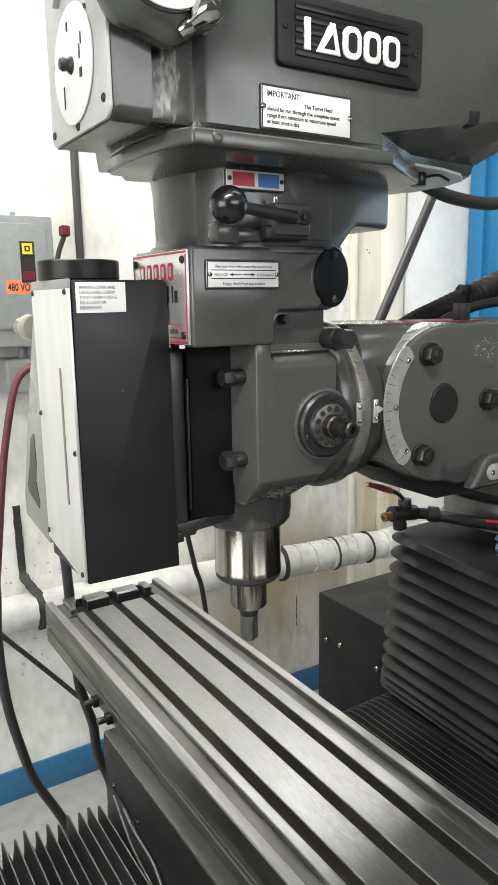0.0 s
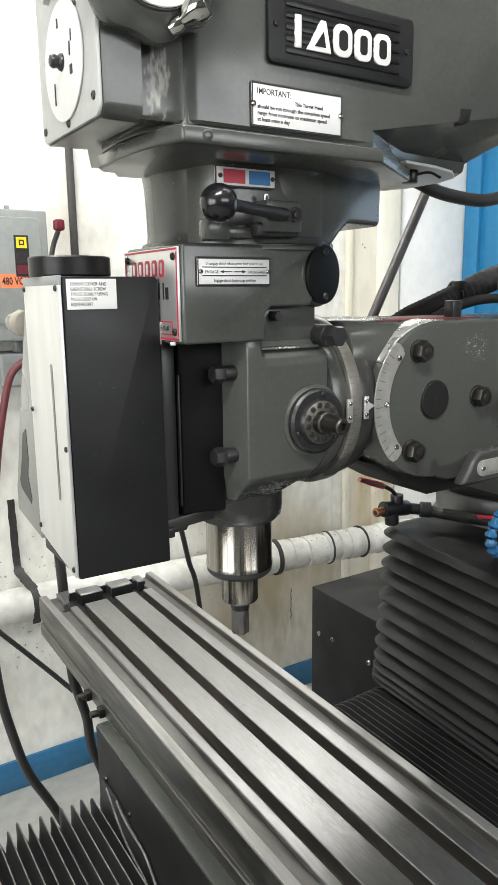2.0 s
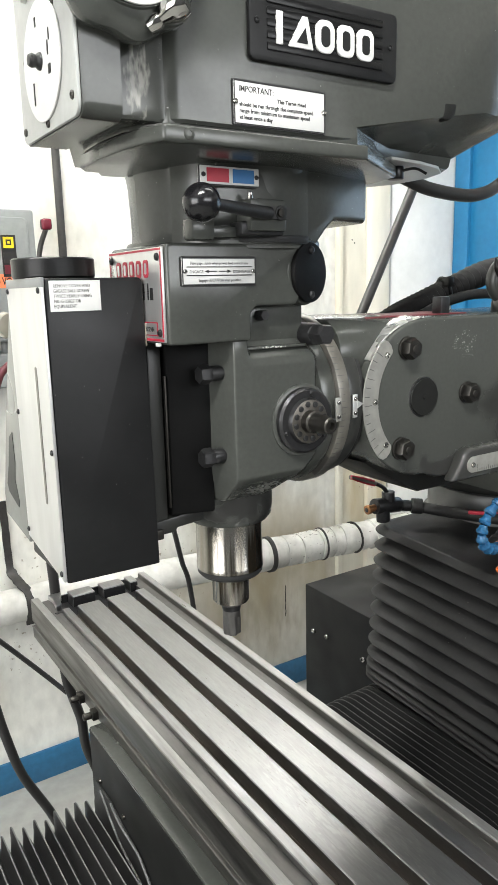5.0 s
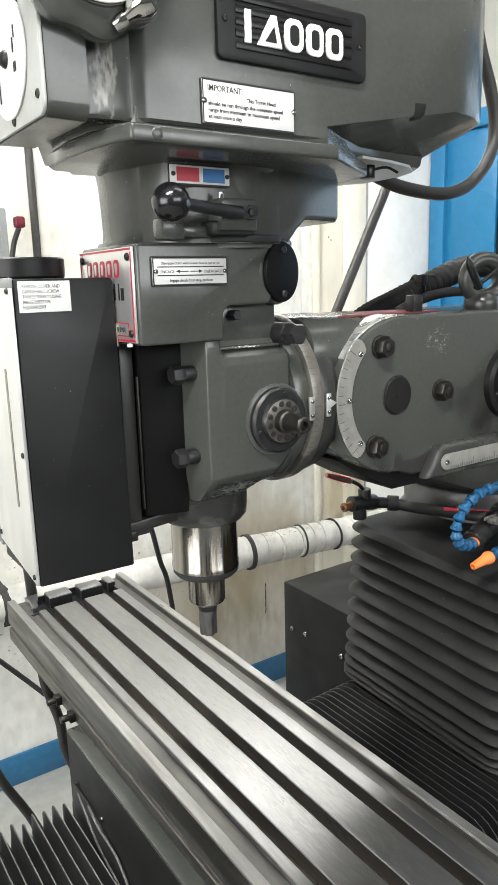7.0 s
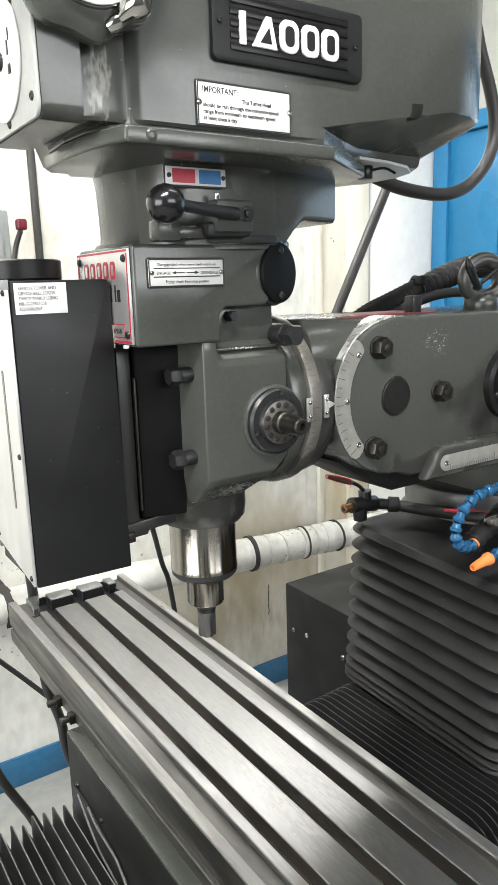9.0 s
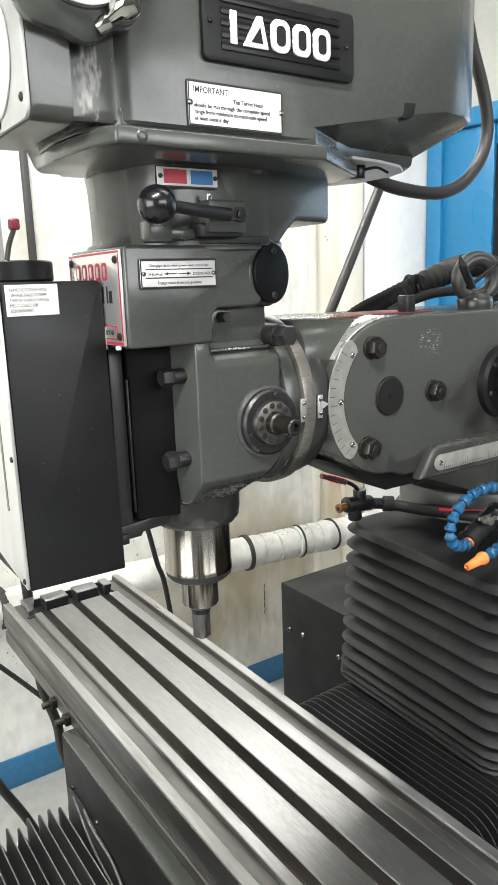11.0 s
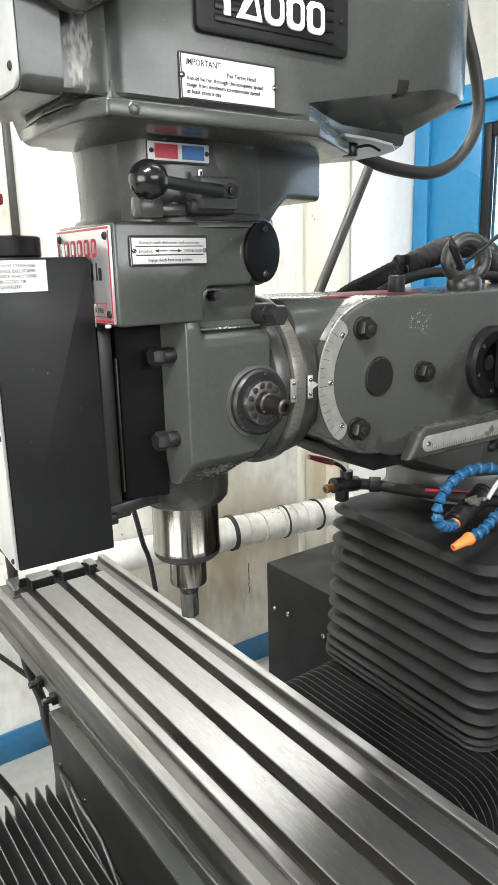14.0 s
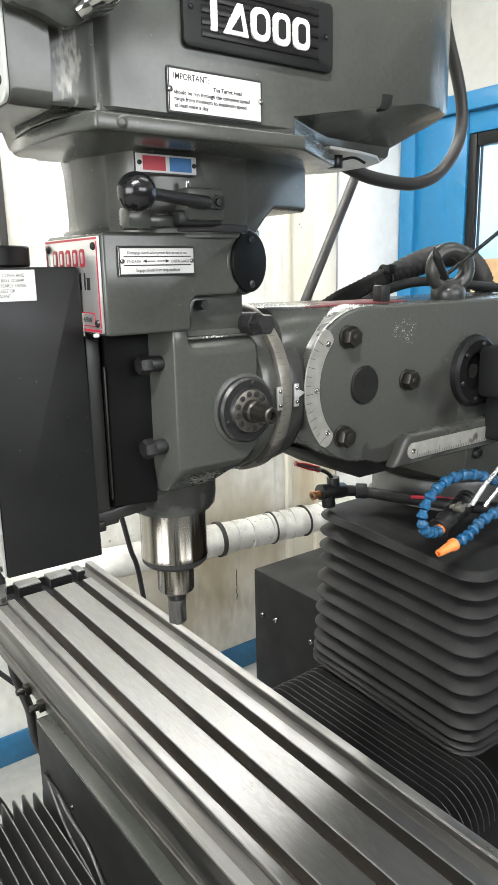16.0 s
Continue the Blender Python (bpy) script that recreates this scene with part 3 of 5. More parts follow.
area("strip_lamp", look((1.5, 2.02, 2.35), (1.35, 0.6, 1.5)), 1.15, 0.14, 4.5, (1.0, 1.0, 0.97))

# ---- the milling machine ----
SX, SY = 0.477, 0.765
QX, QY = 0.4735, 0.767
mill = thing("milling_machine", (0.95, 0.75, 0), "dark grey-green turret milling machine with a steel T-slot table", "milling machine")


def screws(places, way, r, h, parent, mat=DARK_STEEL, name="screw"):
    for p in places:
        bm = lathe([(r, 0), (r, h * 0.4), (r * 0.8, h * 0.85), (r * 0.45, h), (r * 0.42, h * 0.7), (0, h * 0.7)], p, way, 14)
        part(name, bm, mat, parent)


# table: rims, gutters, lands and end blocks
T0, T1 = 0.09, 1.374
slots = [0.4155, 0.479, 0.5425]
body = prism([(0.353, 0.951), (0.3690, 0.951), (0.3705, 0.9405), (0.3915, 0.9405), (0.3925, 0.925), (0.5715, 0.925), (0.5725, 0.9405), (0.5925, 0.9405), (0.594, 0.951), (0.609, 0.951),
              (0.609, 0.905), (0.603, 0.905), (0.603, 0.898), (0.609, 0.898), (0.609, 0.868), (0.353, 0.868), (0.353, 0.893), (0.359, 0.895), (0.359, 0.902), (0.353, 0.904)], "y", T0, T1, 0.0012, 1)
table = part("table", body, STEEL_SIDE, mill, "ground steel table with three T-slots")
edges = [0.3927] + [v for s in slots for v in (s - 0.0085, s + 0.0085)] + [0.5713]
for a, b in zip(edges[0::2], edges[1::2]):
    part("land", box((a, T0 + 0.045, 0.9255), (b, 1.293, 0.950), 0.0012, 1), STEEL, table)
for a, b in ((0.354, 0.3686), (0.5944, 0.608)):
    part("rim", box((a, T0 + 0.001, 0.9495), (b, T1 - 0.001, 0.9522), 0.0008, 1), RIM_STEEL, table, "bright worn rim of the table")
for a, b in ((0.430, 0.479), (0.4975, 0.5465), (0.5585, 0.5765)):
    block = part("end_block", box((a, 1.3375, 0.926), (b, T1 - 0.002, 0.9512), 0.0015, 2), STEEL, table)
    part("block_face", box((a + 0.001, 1.3345, 0.9285), (b - 0.001, 1.3372, 0.9490), 0.0006, 1), DARK_STEEL, block, "oily dark face of an end block")
part("end_hook", prism([(0.389, 1.372), (0.417, 1.372), (0.411, 1.352), (0.402, 1.337), (0.400, 1.318), (0.394, 1.308), (0.385, 1.306), (0.388, 1.320), (0.391, 1.345)], "z", 0.941, 0.9525, 0.0012, 1), STEEL, table)
part("end_wall", box((0.394, 1.3685, 0.9253), (0.570, 1.3725, 0.9450), 0), DARK_STEEL, table)
# dark sheet laid where the hook's shadow falls
part("hook_shadow_gap", prism([(0.3795, 1.2998), (0.391, 1.3028), (0.3985, 1.3175), (0.4005, 1.3365), (0.406, 1.334), (0.4045, 1.314), (0.394, 1.296), (0.382, 1.2935)], "z", 0.9412, 0.9425), DARK_STEEL, table, "dark sheet in place of the hook's shadow")
for a, b in ((0.3710, 0.3922), (0.5718, 0.5920)):
    part("gutter", box((a, T0 + 0.002, 0.9400), (b, 1.372, 0.9412), 0), GUTTER, table, "dull stained side gutter")
# darker sheets lie on the cross gutter and slot floors
part("cross_gutter", box((0.394, 1.2935, 0.9252), (0.570, 1.372, 0.9275), 0), DARK_STEEL, table, "dark floor of the cross gutter")
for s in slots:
    part("slot_floor", box((s - 0.0083, T0 + 0.01, 0.9252), (s + 0.0083, 1.293, 0.929), 0), SLOT_STEEL, table, "dark brown slot bottom")
for y, z in ((1.080, 0.877), (1.016, 0.878)):
    part("stop_bolt", fresh(box((0.343, y - 0.008, z - 0.008), (0.354, y + 0.008, z + 0.008), 0.0015), rod((0.344, y, z), (-1, 0, 0), 0.0058, 0.015)), HUB_STEEL, table)

# saddle under the table: shade painted into the body, ledge left paler
sad = part("saddle", fresh(prism([(0.330, 0.872), (0.345, 0.872), (0.36, 0.862), (0.61, 0.862), (0.64, 0.84), (0.64, 0.60), (0.330, 0.60)], "y", 0.42, 0.996, 0.004)), SADDLE, mill, "saddle casting with shade painted into its dark side")
part("ledge", box((0.3305, 0.422, 0.8665), (0.3565, 0.994, 0.8738), 0.003, 2), PAINT, sad)
screws([(0.330, 0.955, 0.797), (0.330, 0.86, 0.795)], (-1, 0, 0), 0.0040, 0.004, sad, HUB_STEEL)
part("apron", prism([(0.45, 0.70), (0.76, 0.742), (0.80, 0.768), (0.87, 0.779), (0.91, 0.79), (0.97, 0.79), (0.985, 0.74), (0.985, 0.5), (0.45, 0.5)], "x", 0.3262, 0.3295, 0.001), COVER_VINYL, sad)
for pts in ([(0.3255, 0.905, 0.790), (0.325, 0.868, 0.778), (0.3258, 0.808, 0.772), (0.325, 0.778, 0.760), (0.3255, 0.755, 0.738), (0.325, 0.70, 0.70)], [(0.3255, 0.948, 0.786), (0.325, 0.875, 0.742), (0.3255, 0.79, 0.722), (0.325, 0.72, 0.68)]):
    part("apron_seam", tube(pts, 0.0019, 8, 8), SEAM, sad)
part("knee", box((0.30, 0.50, 0.25), (0.95, 0.95, 0.60), 0.01), PAINT, mill)
part("base", box((0.05, 0.42, 0.0), (1.55, 1.05, 0.25), 0.02), PAINT, mill)


def hood(y0, y1, top, low, r, cut):
    """An upside-down U across y, with its corners rounded."""
    out = [(y0 + cut, low)]
    for cy, a0, a1 in ((y0 + cut + r, 180, 90), (y1 - cut - r, 90, 0)):
        for k in range(7):
            a = radians(a0 + (a1 - a0) * k / 6)
            out.append((cy + r * math.cos(a), top - cut - r + r * math.sin(a)))
    return out + [(y1 - cut, low)]


# front way cover: sharp vinyl folds
pitch, loops = 0.0172, []
x = -0.10
i = 0
while x < 0.322:
    cut = 0.0 if i % 2 == 0 else 0.023
    wob = 0.003 * math.sin(i * 1.7) + 0.002 * math.sin(i * 0.6)
    loops.append([(x, p, q) for p, q in hood(0.43, 0.992 + wob, 0.752 + wob * 0.6, 0.5, 0.016, cut)])
    x += pitch / 2 + 0.0012 * math.sin(i * 2.1)
    i += 1
front_cover = part("front_way_cover", loft(loops), COVER_VINYL, mill, "black pleated vinyl way cover", sharp=20)
for loop in loops[0::2]:
    part("seam", tube([(p[0], p[1], p[2] + 0.0004) for p in loop[1:]], 0.0011, 6, 0), SEAM, front_cover)

# rear way cover between table and column: low folds with round corners
loops, ridges = [], []
FOLDS = 18
for i in range(FOLDS * 6 + 1):
    u = i / (FOLDS * 6)
    xx = 0.625 + 0.262 * u
    phase = abs((u * FOLDS) % 1 - 0.5) * 2
    lean = 0.01 * u
    loop = [(xx, p, q) for p, q in hood(0.468 + 0.02 * u, 0.945, 0.802 + 0.008 * u, 0.55, 0.062, 0.012 * phase ** 1.2)]
    loops.append(loop)
    if i % 6 == 3:
        ridges.append(loop)
rear = part("rear_way_cover", loft(loops), VINYL, mill, "black folded rubber way cover behind the table", sharp=60)
for loop in ridges:
    part("seam", tube(loop[1:-1], 0.0009, 6, 0), DARK_SEAM, rear)

# column bellows: thick round folds, drawn together towards the foot
def sag(y, z):
    """The folds hang lower towards the aisle."""
    return z - 0.019 * (0.925 - y) / 0.373


crests = [1.124, 1.094, 1.064, 1.035, 1.000, 0.968, 0.935, 0.904, 0.875, 0.854, 0.839, 0.829]
stations = []
for i, c in enumerate(crests):
    pitch = (crests[i - 1] - c) if i else 0.012
    z0 = c + 0.85 * pitch
    deep = min(0.029, pitch * 0.95)
    for u, k in ((0.02, 1.0), (0.15, 0.84), (0.3, 0.66), (0.5, 0.41), (0.66, 0.21), (0.78, 0.07), (0.86, 0.0), (0.90, 0.02), (0.93, 0.12), (0.955, 0.5), (0.98, 0.95)):
        stations.append((z0 - u * pitch, deep * k))
loops, last = [], None
for z, cut in stations:
    if last is not None and last - z < 1e-4:
        continue
    last = z
    low = (1.13 - z) / 0.33
    grow = 0.012 * low
    loops.append([(a, b, sag(b, z) - 0.02 * max(0, (0.9 - a))) for a, b in rounded(0.868 - grow + cut, 0.552 - grow * 0.6 + cut, 1.20, 0.925 + grow - cut, 0.042)])
top = [[(a, b, sag(b, z)) for a, b in rounded(0.868 + c, 0.552 + c, 1.20, 0.925 - c, 0.042)] for c, z in ((0.07, 1.1345), (0.045, 1.1340), (0.018, 1.1325))]
column_cover = part("column_bellows", loft(top + loops), RUBBER, mill, "black rubber bellows over the column ways", sharp=60)
part("column", box((1.15, 0.56, 0.2), (1.60, 1.0, 1.13), 0.02), PAINT, mill)
turret = part("turret", fresh(rod((1.36, 0.82, 1.12), (0, 0, 1), 0.16, 0.10, 0.01, 48)), PAINT, mill)
part("collar", rod((1.165, 0.86, 1.04), (0, 0, 1), 0.14, 0.145, 0.010, 48), COLLAR_PAINT, turret, "scuffed grey painted turret collar")
part("flange", rod((1.165, 0.86, 1.04), (0, 0, 1), 0.151, 0.085, 0.008, 56), COLLAR_PAINT, turret)
# near-black here stands for the shade beneath the ram
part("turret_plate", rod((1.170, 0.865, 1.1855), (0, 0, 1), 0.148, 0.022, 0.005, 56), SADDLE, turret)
part("ram_guide", prism([(0.68, 1.285), (0.88, 1.285), (0.88, 1.208), (0.69, 1.208)], "x", 1.005, 1.55, 0.006), PAINT, turret)
screws([(1.03, 0.682, 1.262)], (0, -1, 0), 0.011, 0.008, turret)

# ram with its round nose
RC = (0.735, 1.415)
nose = []
for k in range(25):
    a = radians(90 + 180 * k / 24)
    nose.append((RC[0] + 0.119 * math.cos(a), RC[1] - 0.001 + 0.110 * math.sin(a)))
ram_poly = [(1.70, 1.524)] + nose + [(0.76, 1.295), (1.70, 1.295)]
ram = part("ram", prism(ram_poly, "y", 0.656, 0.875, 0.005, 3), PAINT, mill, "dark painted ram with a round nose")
# the ram's own shade is put into this colour
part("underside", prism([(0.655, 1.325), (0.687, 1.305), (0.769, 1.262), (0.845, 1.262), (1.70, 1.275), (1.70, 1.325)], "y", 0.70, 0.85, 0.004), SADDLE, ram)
part("rail", prism([(0.772, 1.288), (1.70, 1.283), (1.70, 1.338), (0.808, 1.334), (0.797, 1.328), (0.787, 1.310)], "y", 0.638, 0.66, 0.006, 3), PAINT, ram)
sc = part("travel_scale", prism(rounded(0.80, 1.298, 1.50, 1.322, 0.0118), "y", 0.6355, 0.6377, 0.0005), SCALE_METAL, ram, "oil-stained aluminium travel scale")
for k in range(84):
    h = 0.0105 if k % 12 == 0 else 0.0065 if k % 6 == 0 else 0.0042
    part("mark", box((0.8200 + k * 0.0042, 0.6351, 1.2990), (0.8206 + k * 0.0042, 0.6356, 1.2990 + h), 0), FAINT_INK, sc)
screws([(0.811, 0.6355, 1.310), (1.02, 0.6355, 1.310), (1.3, 0.6355, 1.310)], (0, -1, 0), 0.004, 0.003, sc, CHROME)
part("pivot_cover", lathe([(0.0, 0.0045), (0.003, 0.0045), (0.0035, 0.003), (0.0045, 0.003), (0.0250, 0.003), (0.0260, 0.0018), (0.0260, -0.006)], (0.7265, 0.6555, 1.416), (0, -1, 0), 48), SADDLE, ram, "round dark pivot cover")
part("pivot_rim", lathe([(0.0260, 0.0), (0.0260, 0.0012), (0.0272, 0.0016), (0.0280, 0.0)], (0.7265, 0.656, 1.416), (0, -1, 0), 48), INK, ram)
arc_out = [(RC[0] + 0.1205 * math.cos(radians(a)), 1.418 + 0.1165 * math.sin(radians(a))) for a in range(140, 224, 3)]
arc_in = [(RC[0] + 0.094 * math.cos(radians(a)), 1.418 + 0.092 * math.sin(radians(a))) for a in range(222, 137, -3)]
def arc_end(a, way):
    """The rounded end of the tilt scale beyond an angle."""
    return [(RC[0] + r * math.cos(radians(a + way * d)), 1.418 + (r - 0.0035) * math.sin(radians(a + way * d))) for r, d in ((0.1175, 2.6), (0.1115, 4.2), (0.1035, 4.2), (0.0970, 2.6))]


arc = part("tilt_scale", prism(arc_out + arc_end(222, 1) + arc_in + arc_end(138, -1)[::-1], "y", 0.6535, 0.6557, 0.0004, 1), SCALE_METAL, ram, "curved aluminium tilt scale")
for k, a in enumerate(range(146, 219, 6)):
    ca, sa = math.cos(radians(a)), math.sin(radians(a))
    p = [(RC[0] + r * ca + w * sa, 1.418 + r * sa - w * ca) for r, w in ((0.110 if k % 3 else 0.106, -0.0004), (0.118, -0.0004), (0.118, 0.0004), (0.110 if k % 3 else 0.106, 0.0004))]
    part("mark", prism(p, "y", 0.6532, 0.6536), FAINT_INK, arc)
screws([(RC[0] + 0.1 * math.cos(radians(a)), 0.6535, 1.418 + 0.1 * math.sin(radians(a))) for a in (143, 180, 217)], (0, -1, 0), 0.0042, 0.0028, arc, CHROME)
for bx, bz in ((0.693, 1.485), (0.684, 1.349), (0.814, 1.414)):
    bolt = part("clamp_bolt", fresh(rod((bx, 0.657, bz), (0, -1, 0), 0.0158, 0.004, 0.0015), hexagon((bx, 0.653, bz), (0, -1, 0), 0.0148, 0.014, bx * 7), rod((bx, 0.640, bz), (0, -1, 0), 0.006, 0.003)), HUB_STEEL, ram, "dark steel hexagon bolt")
rim = []
for a in range(92, 152, 4):
    rim.append((RC[0] + 0.1212 * math.cos(radians(a)), RC[1] - 0.001 + 0.1122 * math.sin(radians(a))))
for a in range(148, 88, -4):
    rim.append((RC[0] + 0.117 * math.cos(radians(a)), RC[1] - 0.001 + 0.108 * math.sin(radians(a))))
part("machined_rim", prism(rim, "y", 0.662, 0.716, 0.0008), RIM_METAL, ram, "bare machined rim of the nose")
part("top_opening", prism([(0.66, 0.70), (0.86, 0.70), (0.86, 0.79), (0.66, 0.80)], "z", 1.5242, 1.5262, 0.0005), BROWN_RED, ram, "red primer round the top opening")
stud = part("stop_stud", box((0.805, 0.70, 1.524), (0.824, 0.718, 1.550), 0.002), DARK_STEEL, ram)
eye = part("eyebolt", fresh(tube([(0.9605 + 0.0290 * math.cos(radians(a)), 0.70 - 0.010 * math.cos(radians(a)), 1.571 + 0.0290 * math.sin(radians(a))) for a in range(0, 360, 15)] + [(0.9895, 0.690, 1.571)], 0.0125, 14, 3), lathe([(0.026, 0), (0.0272, 0.003), (0.0272, 0.014), (0.025, 0.019), (0.018, 0.026)], (0.9575, 0.70, 1.523), (0, 0, 1), 28)), DARK_SHADE_PAINT, ram, "dark painted lifting eyebolt")
# handle hub on the ram's side, with its dark bore
hub2 = part("ram_handle_hub", lathe([(0.012, -0.02), (0.012, 0.002), (0.030, 0.004), (0.031, 0.012), (0.050, 0.014), (0.056, 0.010), (0.058, 0.0)], (0.972, 0.657, 1.412), (0, -1, 0), 48), BLACK, ram, "black ring of the ram handle")
screws([(0.972 + 0.044 * math.cos(radians(a)), 0.643, 1.412 + 0.044 * math.sin(radians(a))) for a in range(20, 380, 60)], (0, -1, 0), 0.004, 0.003, hub2)
part("bracket", fresh(box((0.968, 0.575, 1.372), (1.10, 0.645, 1.452), 0.008), box((0.985, 0.59, 1.30), (1.09, 0.64, 1.372), 0.006)), BLACK_COVER, ram, "black motor bracket")

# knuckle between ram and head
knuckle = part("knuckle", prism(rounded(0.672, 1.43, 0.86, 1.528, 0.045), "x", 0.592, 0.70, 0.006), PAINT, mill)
# drum painted darker than the knuckle top to carry its shade
part("drum", rod((0.590, SY, 1.418), (1, 0, 0), 0.1105, 0.0255, 0.003, 64), DARK_SHADE_PAINT, knuckle, "drum beside the ram nose, its shade painted in")
part("flange", rod((0.546, SY, 1.418), (1, 0, 0), 0.1135, 0.0243, 0.006, 72), PAINT, knuckle)
band = part("swivel_scale", rod((0.5705, SY, 1.418), (1, 0, 0), 0.1175, 0.0185, 0.0015, 72), SWIVEL_METAL, knuckle, "graduated aluminium swivel ring")
for a in range(-80, 60, 4):
    ca, sa = math.cos(radians(180 + a)), math.sin(radians(180 + a))
    bm = box((0.571, -0.0003, -0.0002), (0.5795 if (a // 4) % 5 else 0.583, 0.0003, 0.0002), 0)
    bmesh.ops.transform(bm, matrix=Matrix.Translation((0, SY + 0.1176 * ca, 1.418 - 0.1176 * sa)) @ Matrix.Rotation(radians(-(90 + a)), 4, "X"), verts=bm.verts)
    part("mark", bm, FAINT_INK, band)
part("gap", rod((0.6150, SY, 1.418), (1, 0, 0), 0.1086, 0.006, 0.0005, 72), INK, knuckle, "dark gap beside the ram nose")
for px0, half, front_y, metal in ((0.566, 0.0045, 0.6445, SCALE_METAL), (0.5995, 0.0040, 0.6518, BRUSHED)):
    pl = part("pointer_plate", box((px0 - half, front_y, 1.402), (px0 + half, front_y + 0.003, 1.432), 0.0006), metal, knuckle)
    screws([(px0, front_y, 1.408), (px0, front_y, 1.426)], (0, -1, 0), 0.0028, 0.002, pl, CHROME)
part("pointer", prism([(0.6030, 1.414), (0.6030, 1.424), (0.6130, 1.419)], "y", 0.6512, 0.6530), BRUSHED, knuckle)
b1 = part("swivel_bolt", fresh(rod((0.536, 0.70, 1.512), (0, -1, 0), 0.0135, 0.05, 0.002), hexagon((0.536, 0.652, 1.512), (0, -1, 0), 0.0135, 0.022, 0.2)), DARK_STEEL, knuckle, "black hexagon swivel bolt")

# head: lower casting
def plan(x0, x1, y0, y1, z, y_left=None):
    yl = y0 if y_left is None else y_left
    return [(x1, y1, z), (x0, y1, z), (x0 - 0.004, yl + 0.045, z), (x0 + 0.005, yl, z), (0.4405, yl, z), (0.4490, y0, z), (x1 - 0.014, y0, z), (x1, y0 + 0.014, z)]


CASTING = [plan(0.417, 0.540, 0.674, 0.88, 1.511, 0.658), plan(0.417, 0.546, 0.671, 0.885, 1.500, 0.657), plan(0.417, 0.551, 0.659, 0.885, 1.488, 0.657),
           plan(0.417, 0.552, 0.657, 0.885, 1.480), plan(0.417, 0.552, 0.657, 0.885, 1.362), plan(0.417, 0.536, 0.657, 0.885, 1.347),
           plan(0.417, 0.528, 0.663, 0.88, 1.338), plan(0.416, 0.500, 0.690, 0.86, 1.313), plan(0.420, 0.494, 0.70, 0.85, 1.309)]
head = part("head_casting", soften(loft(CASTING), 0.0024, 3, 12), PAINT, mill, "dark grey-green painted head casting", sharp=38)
part("shoulder", prism([(0.440, 1.555), (0.532, 1.555), (0.532, 1.505), (0.440, 1.505)], "y", 0.672, 0.86, 0.005), PAINT, head)
part("ledge", box((0.444, 0.6620, 1.4975), (0.530, 0.69, 1.5015), 0.0018), PAINT, head)
part("nose_barrel", lathe([(0.0600, 1.33), (0.0600, 1.285), (0.0585, 1.272), (0.053, 1.265), (0.045, 1.264)], (QX, QY, 0), (0, 0, 1), 56), PAINT, head)
part("slide", prism([(0.363, 0.718), (0.416, 0.700), (0.416, 0.85), (0.363, 0.85)], "z", 1.298, 1.545, 0.004), SLIDE_BLACK, head, "black slide behind the drive cover")
part("slide_plate", box((0.3435, 0.722, 1.285), (0.3615, 0.84, 1.55), 0.003), GIB_PAINT, head, "scraped dark edge of the slide")
part("edge_strip", box((0.3600, 0.7135, 1.31), (0.3625, 0.7175, 1.47), 0.0005), HUB_STEEL, head)
part("foot_bracket", prism([(0.3385, 1.293), (0.41, 1.299), (0.41, 1.284), (0.372, 1.281), (0.370, 1.276), (0.3385, 1.275)], "y", 0.720, 0.82, 0.002), GIB_PAINT, head)
part("foot_block", box((0.3400, 0.7165, 1.271), (0.3520, 0.76, 1.284), 0.002), HUB_STEEL, head, "oily steel block under the slide")
for z in (1.472, 1.373):
    part("gib_bolt", fresh(hexagon((0.403, 0.683, z), (-1, 0, 0), 0.0118, 0.014, 0.35), rod((0.420, 0.683, z), (-1, 0, 0), 0.0092, 0.0175, 0.001, 24)), DARK_STEEL, head, "black hexagon headed bolt")
# feed hub with its ring of holes
part("hub_boss", lathe([(0.0455, -0.003), (0.0448, 0.0022), (0.0430, 0.0036), (0.0400, 0.0038)], (0.517, 0.6572, 1.4085), (0, -1, 0), 56), PAINT, head, "painted boss round the feed hub")
fh = part("feed_hub", lathe([(0.0405, 0.0), (0.0405, 0.010), (0.0375, 0.013), (0.029, 0.013), (0.028, 0.016), (0.0265, 0.018), (0.010, 0.018)], (0.517, 0.658, 1.4085), (0, -1, 0), 56), DARK_STEEL, head, "dark steel feed hub with a ring of holes")
part("hole_disc", rod((0.517, 0.6412, 1.4085), (0, -1, 0), 0.0266, 0.0018, 0.0006, 48), DISC_STEEL, fh, "worn steel disc with a ring of holes")
for k in range(12):
    a = radians(30 * k + 10)
    part("hole", rod((0.517 + 0.0215 * math.cos(a), 0.6396, 1.4085 + 0.0215 * math.sin(a)), (0, -1, 0), 0.0037, 0.0012, 0.0003, 12), INK, fh)
part("shaft", lathe([(0.0145, 0), (0.0135, 0.010), (0.0115, 0.012), (0.0115, 0.028), (0.010, 0.032), (0.010, 0.040), (0.008, 0.042), (0.005, 0.042), (0.004, 0.036), (0, 0.036)], (0.517, 0.641, 1.4085), (0, -1, 0), 32), HUB_STEEL, fh)
screws([(0.517 + 0.034 * math.cos(radians(a)), 0.645, 1.4085 + 0.034 * math.sin(radians(a))) for a in (80, 200, 320)], (0, -1, 0), 0.003, 0.002, fh)

# spindle quill and cutter
quill = part("quill", lathe([(0.0, 1.275), (0.0455, 1.275), (0.0455, 1.2030), (0.0462, 1.2020), (0.0462, 1.1955), (0.0452, 1.1945)], (QX, QY, 0), (0, 0, 1), 72), QUILL_STEEL, mill, "polished steel quill with reflection streaks painted in")
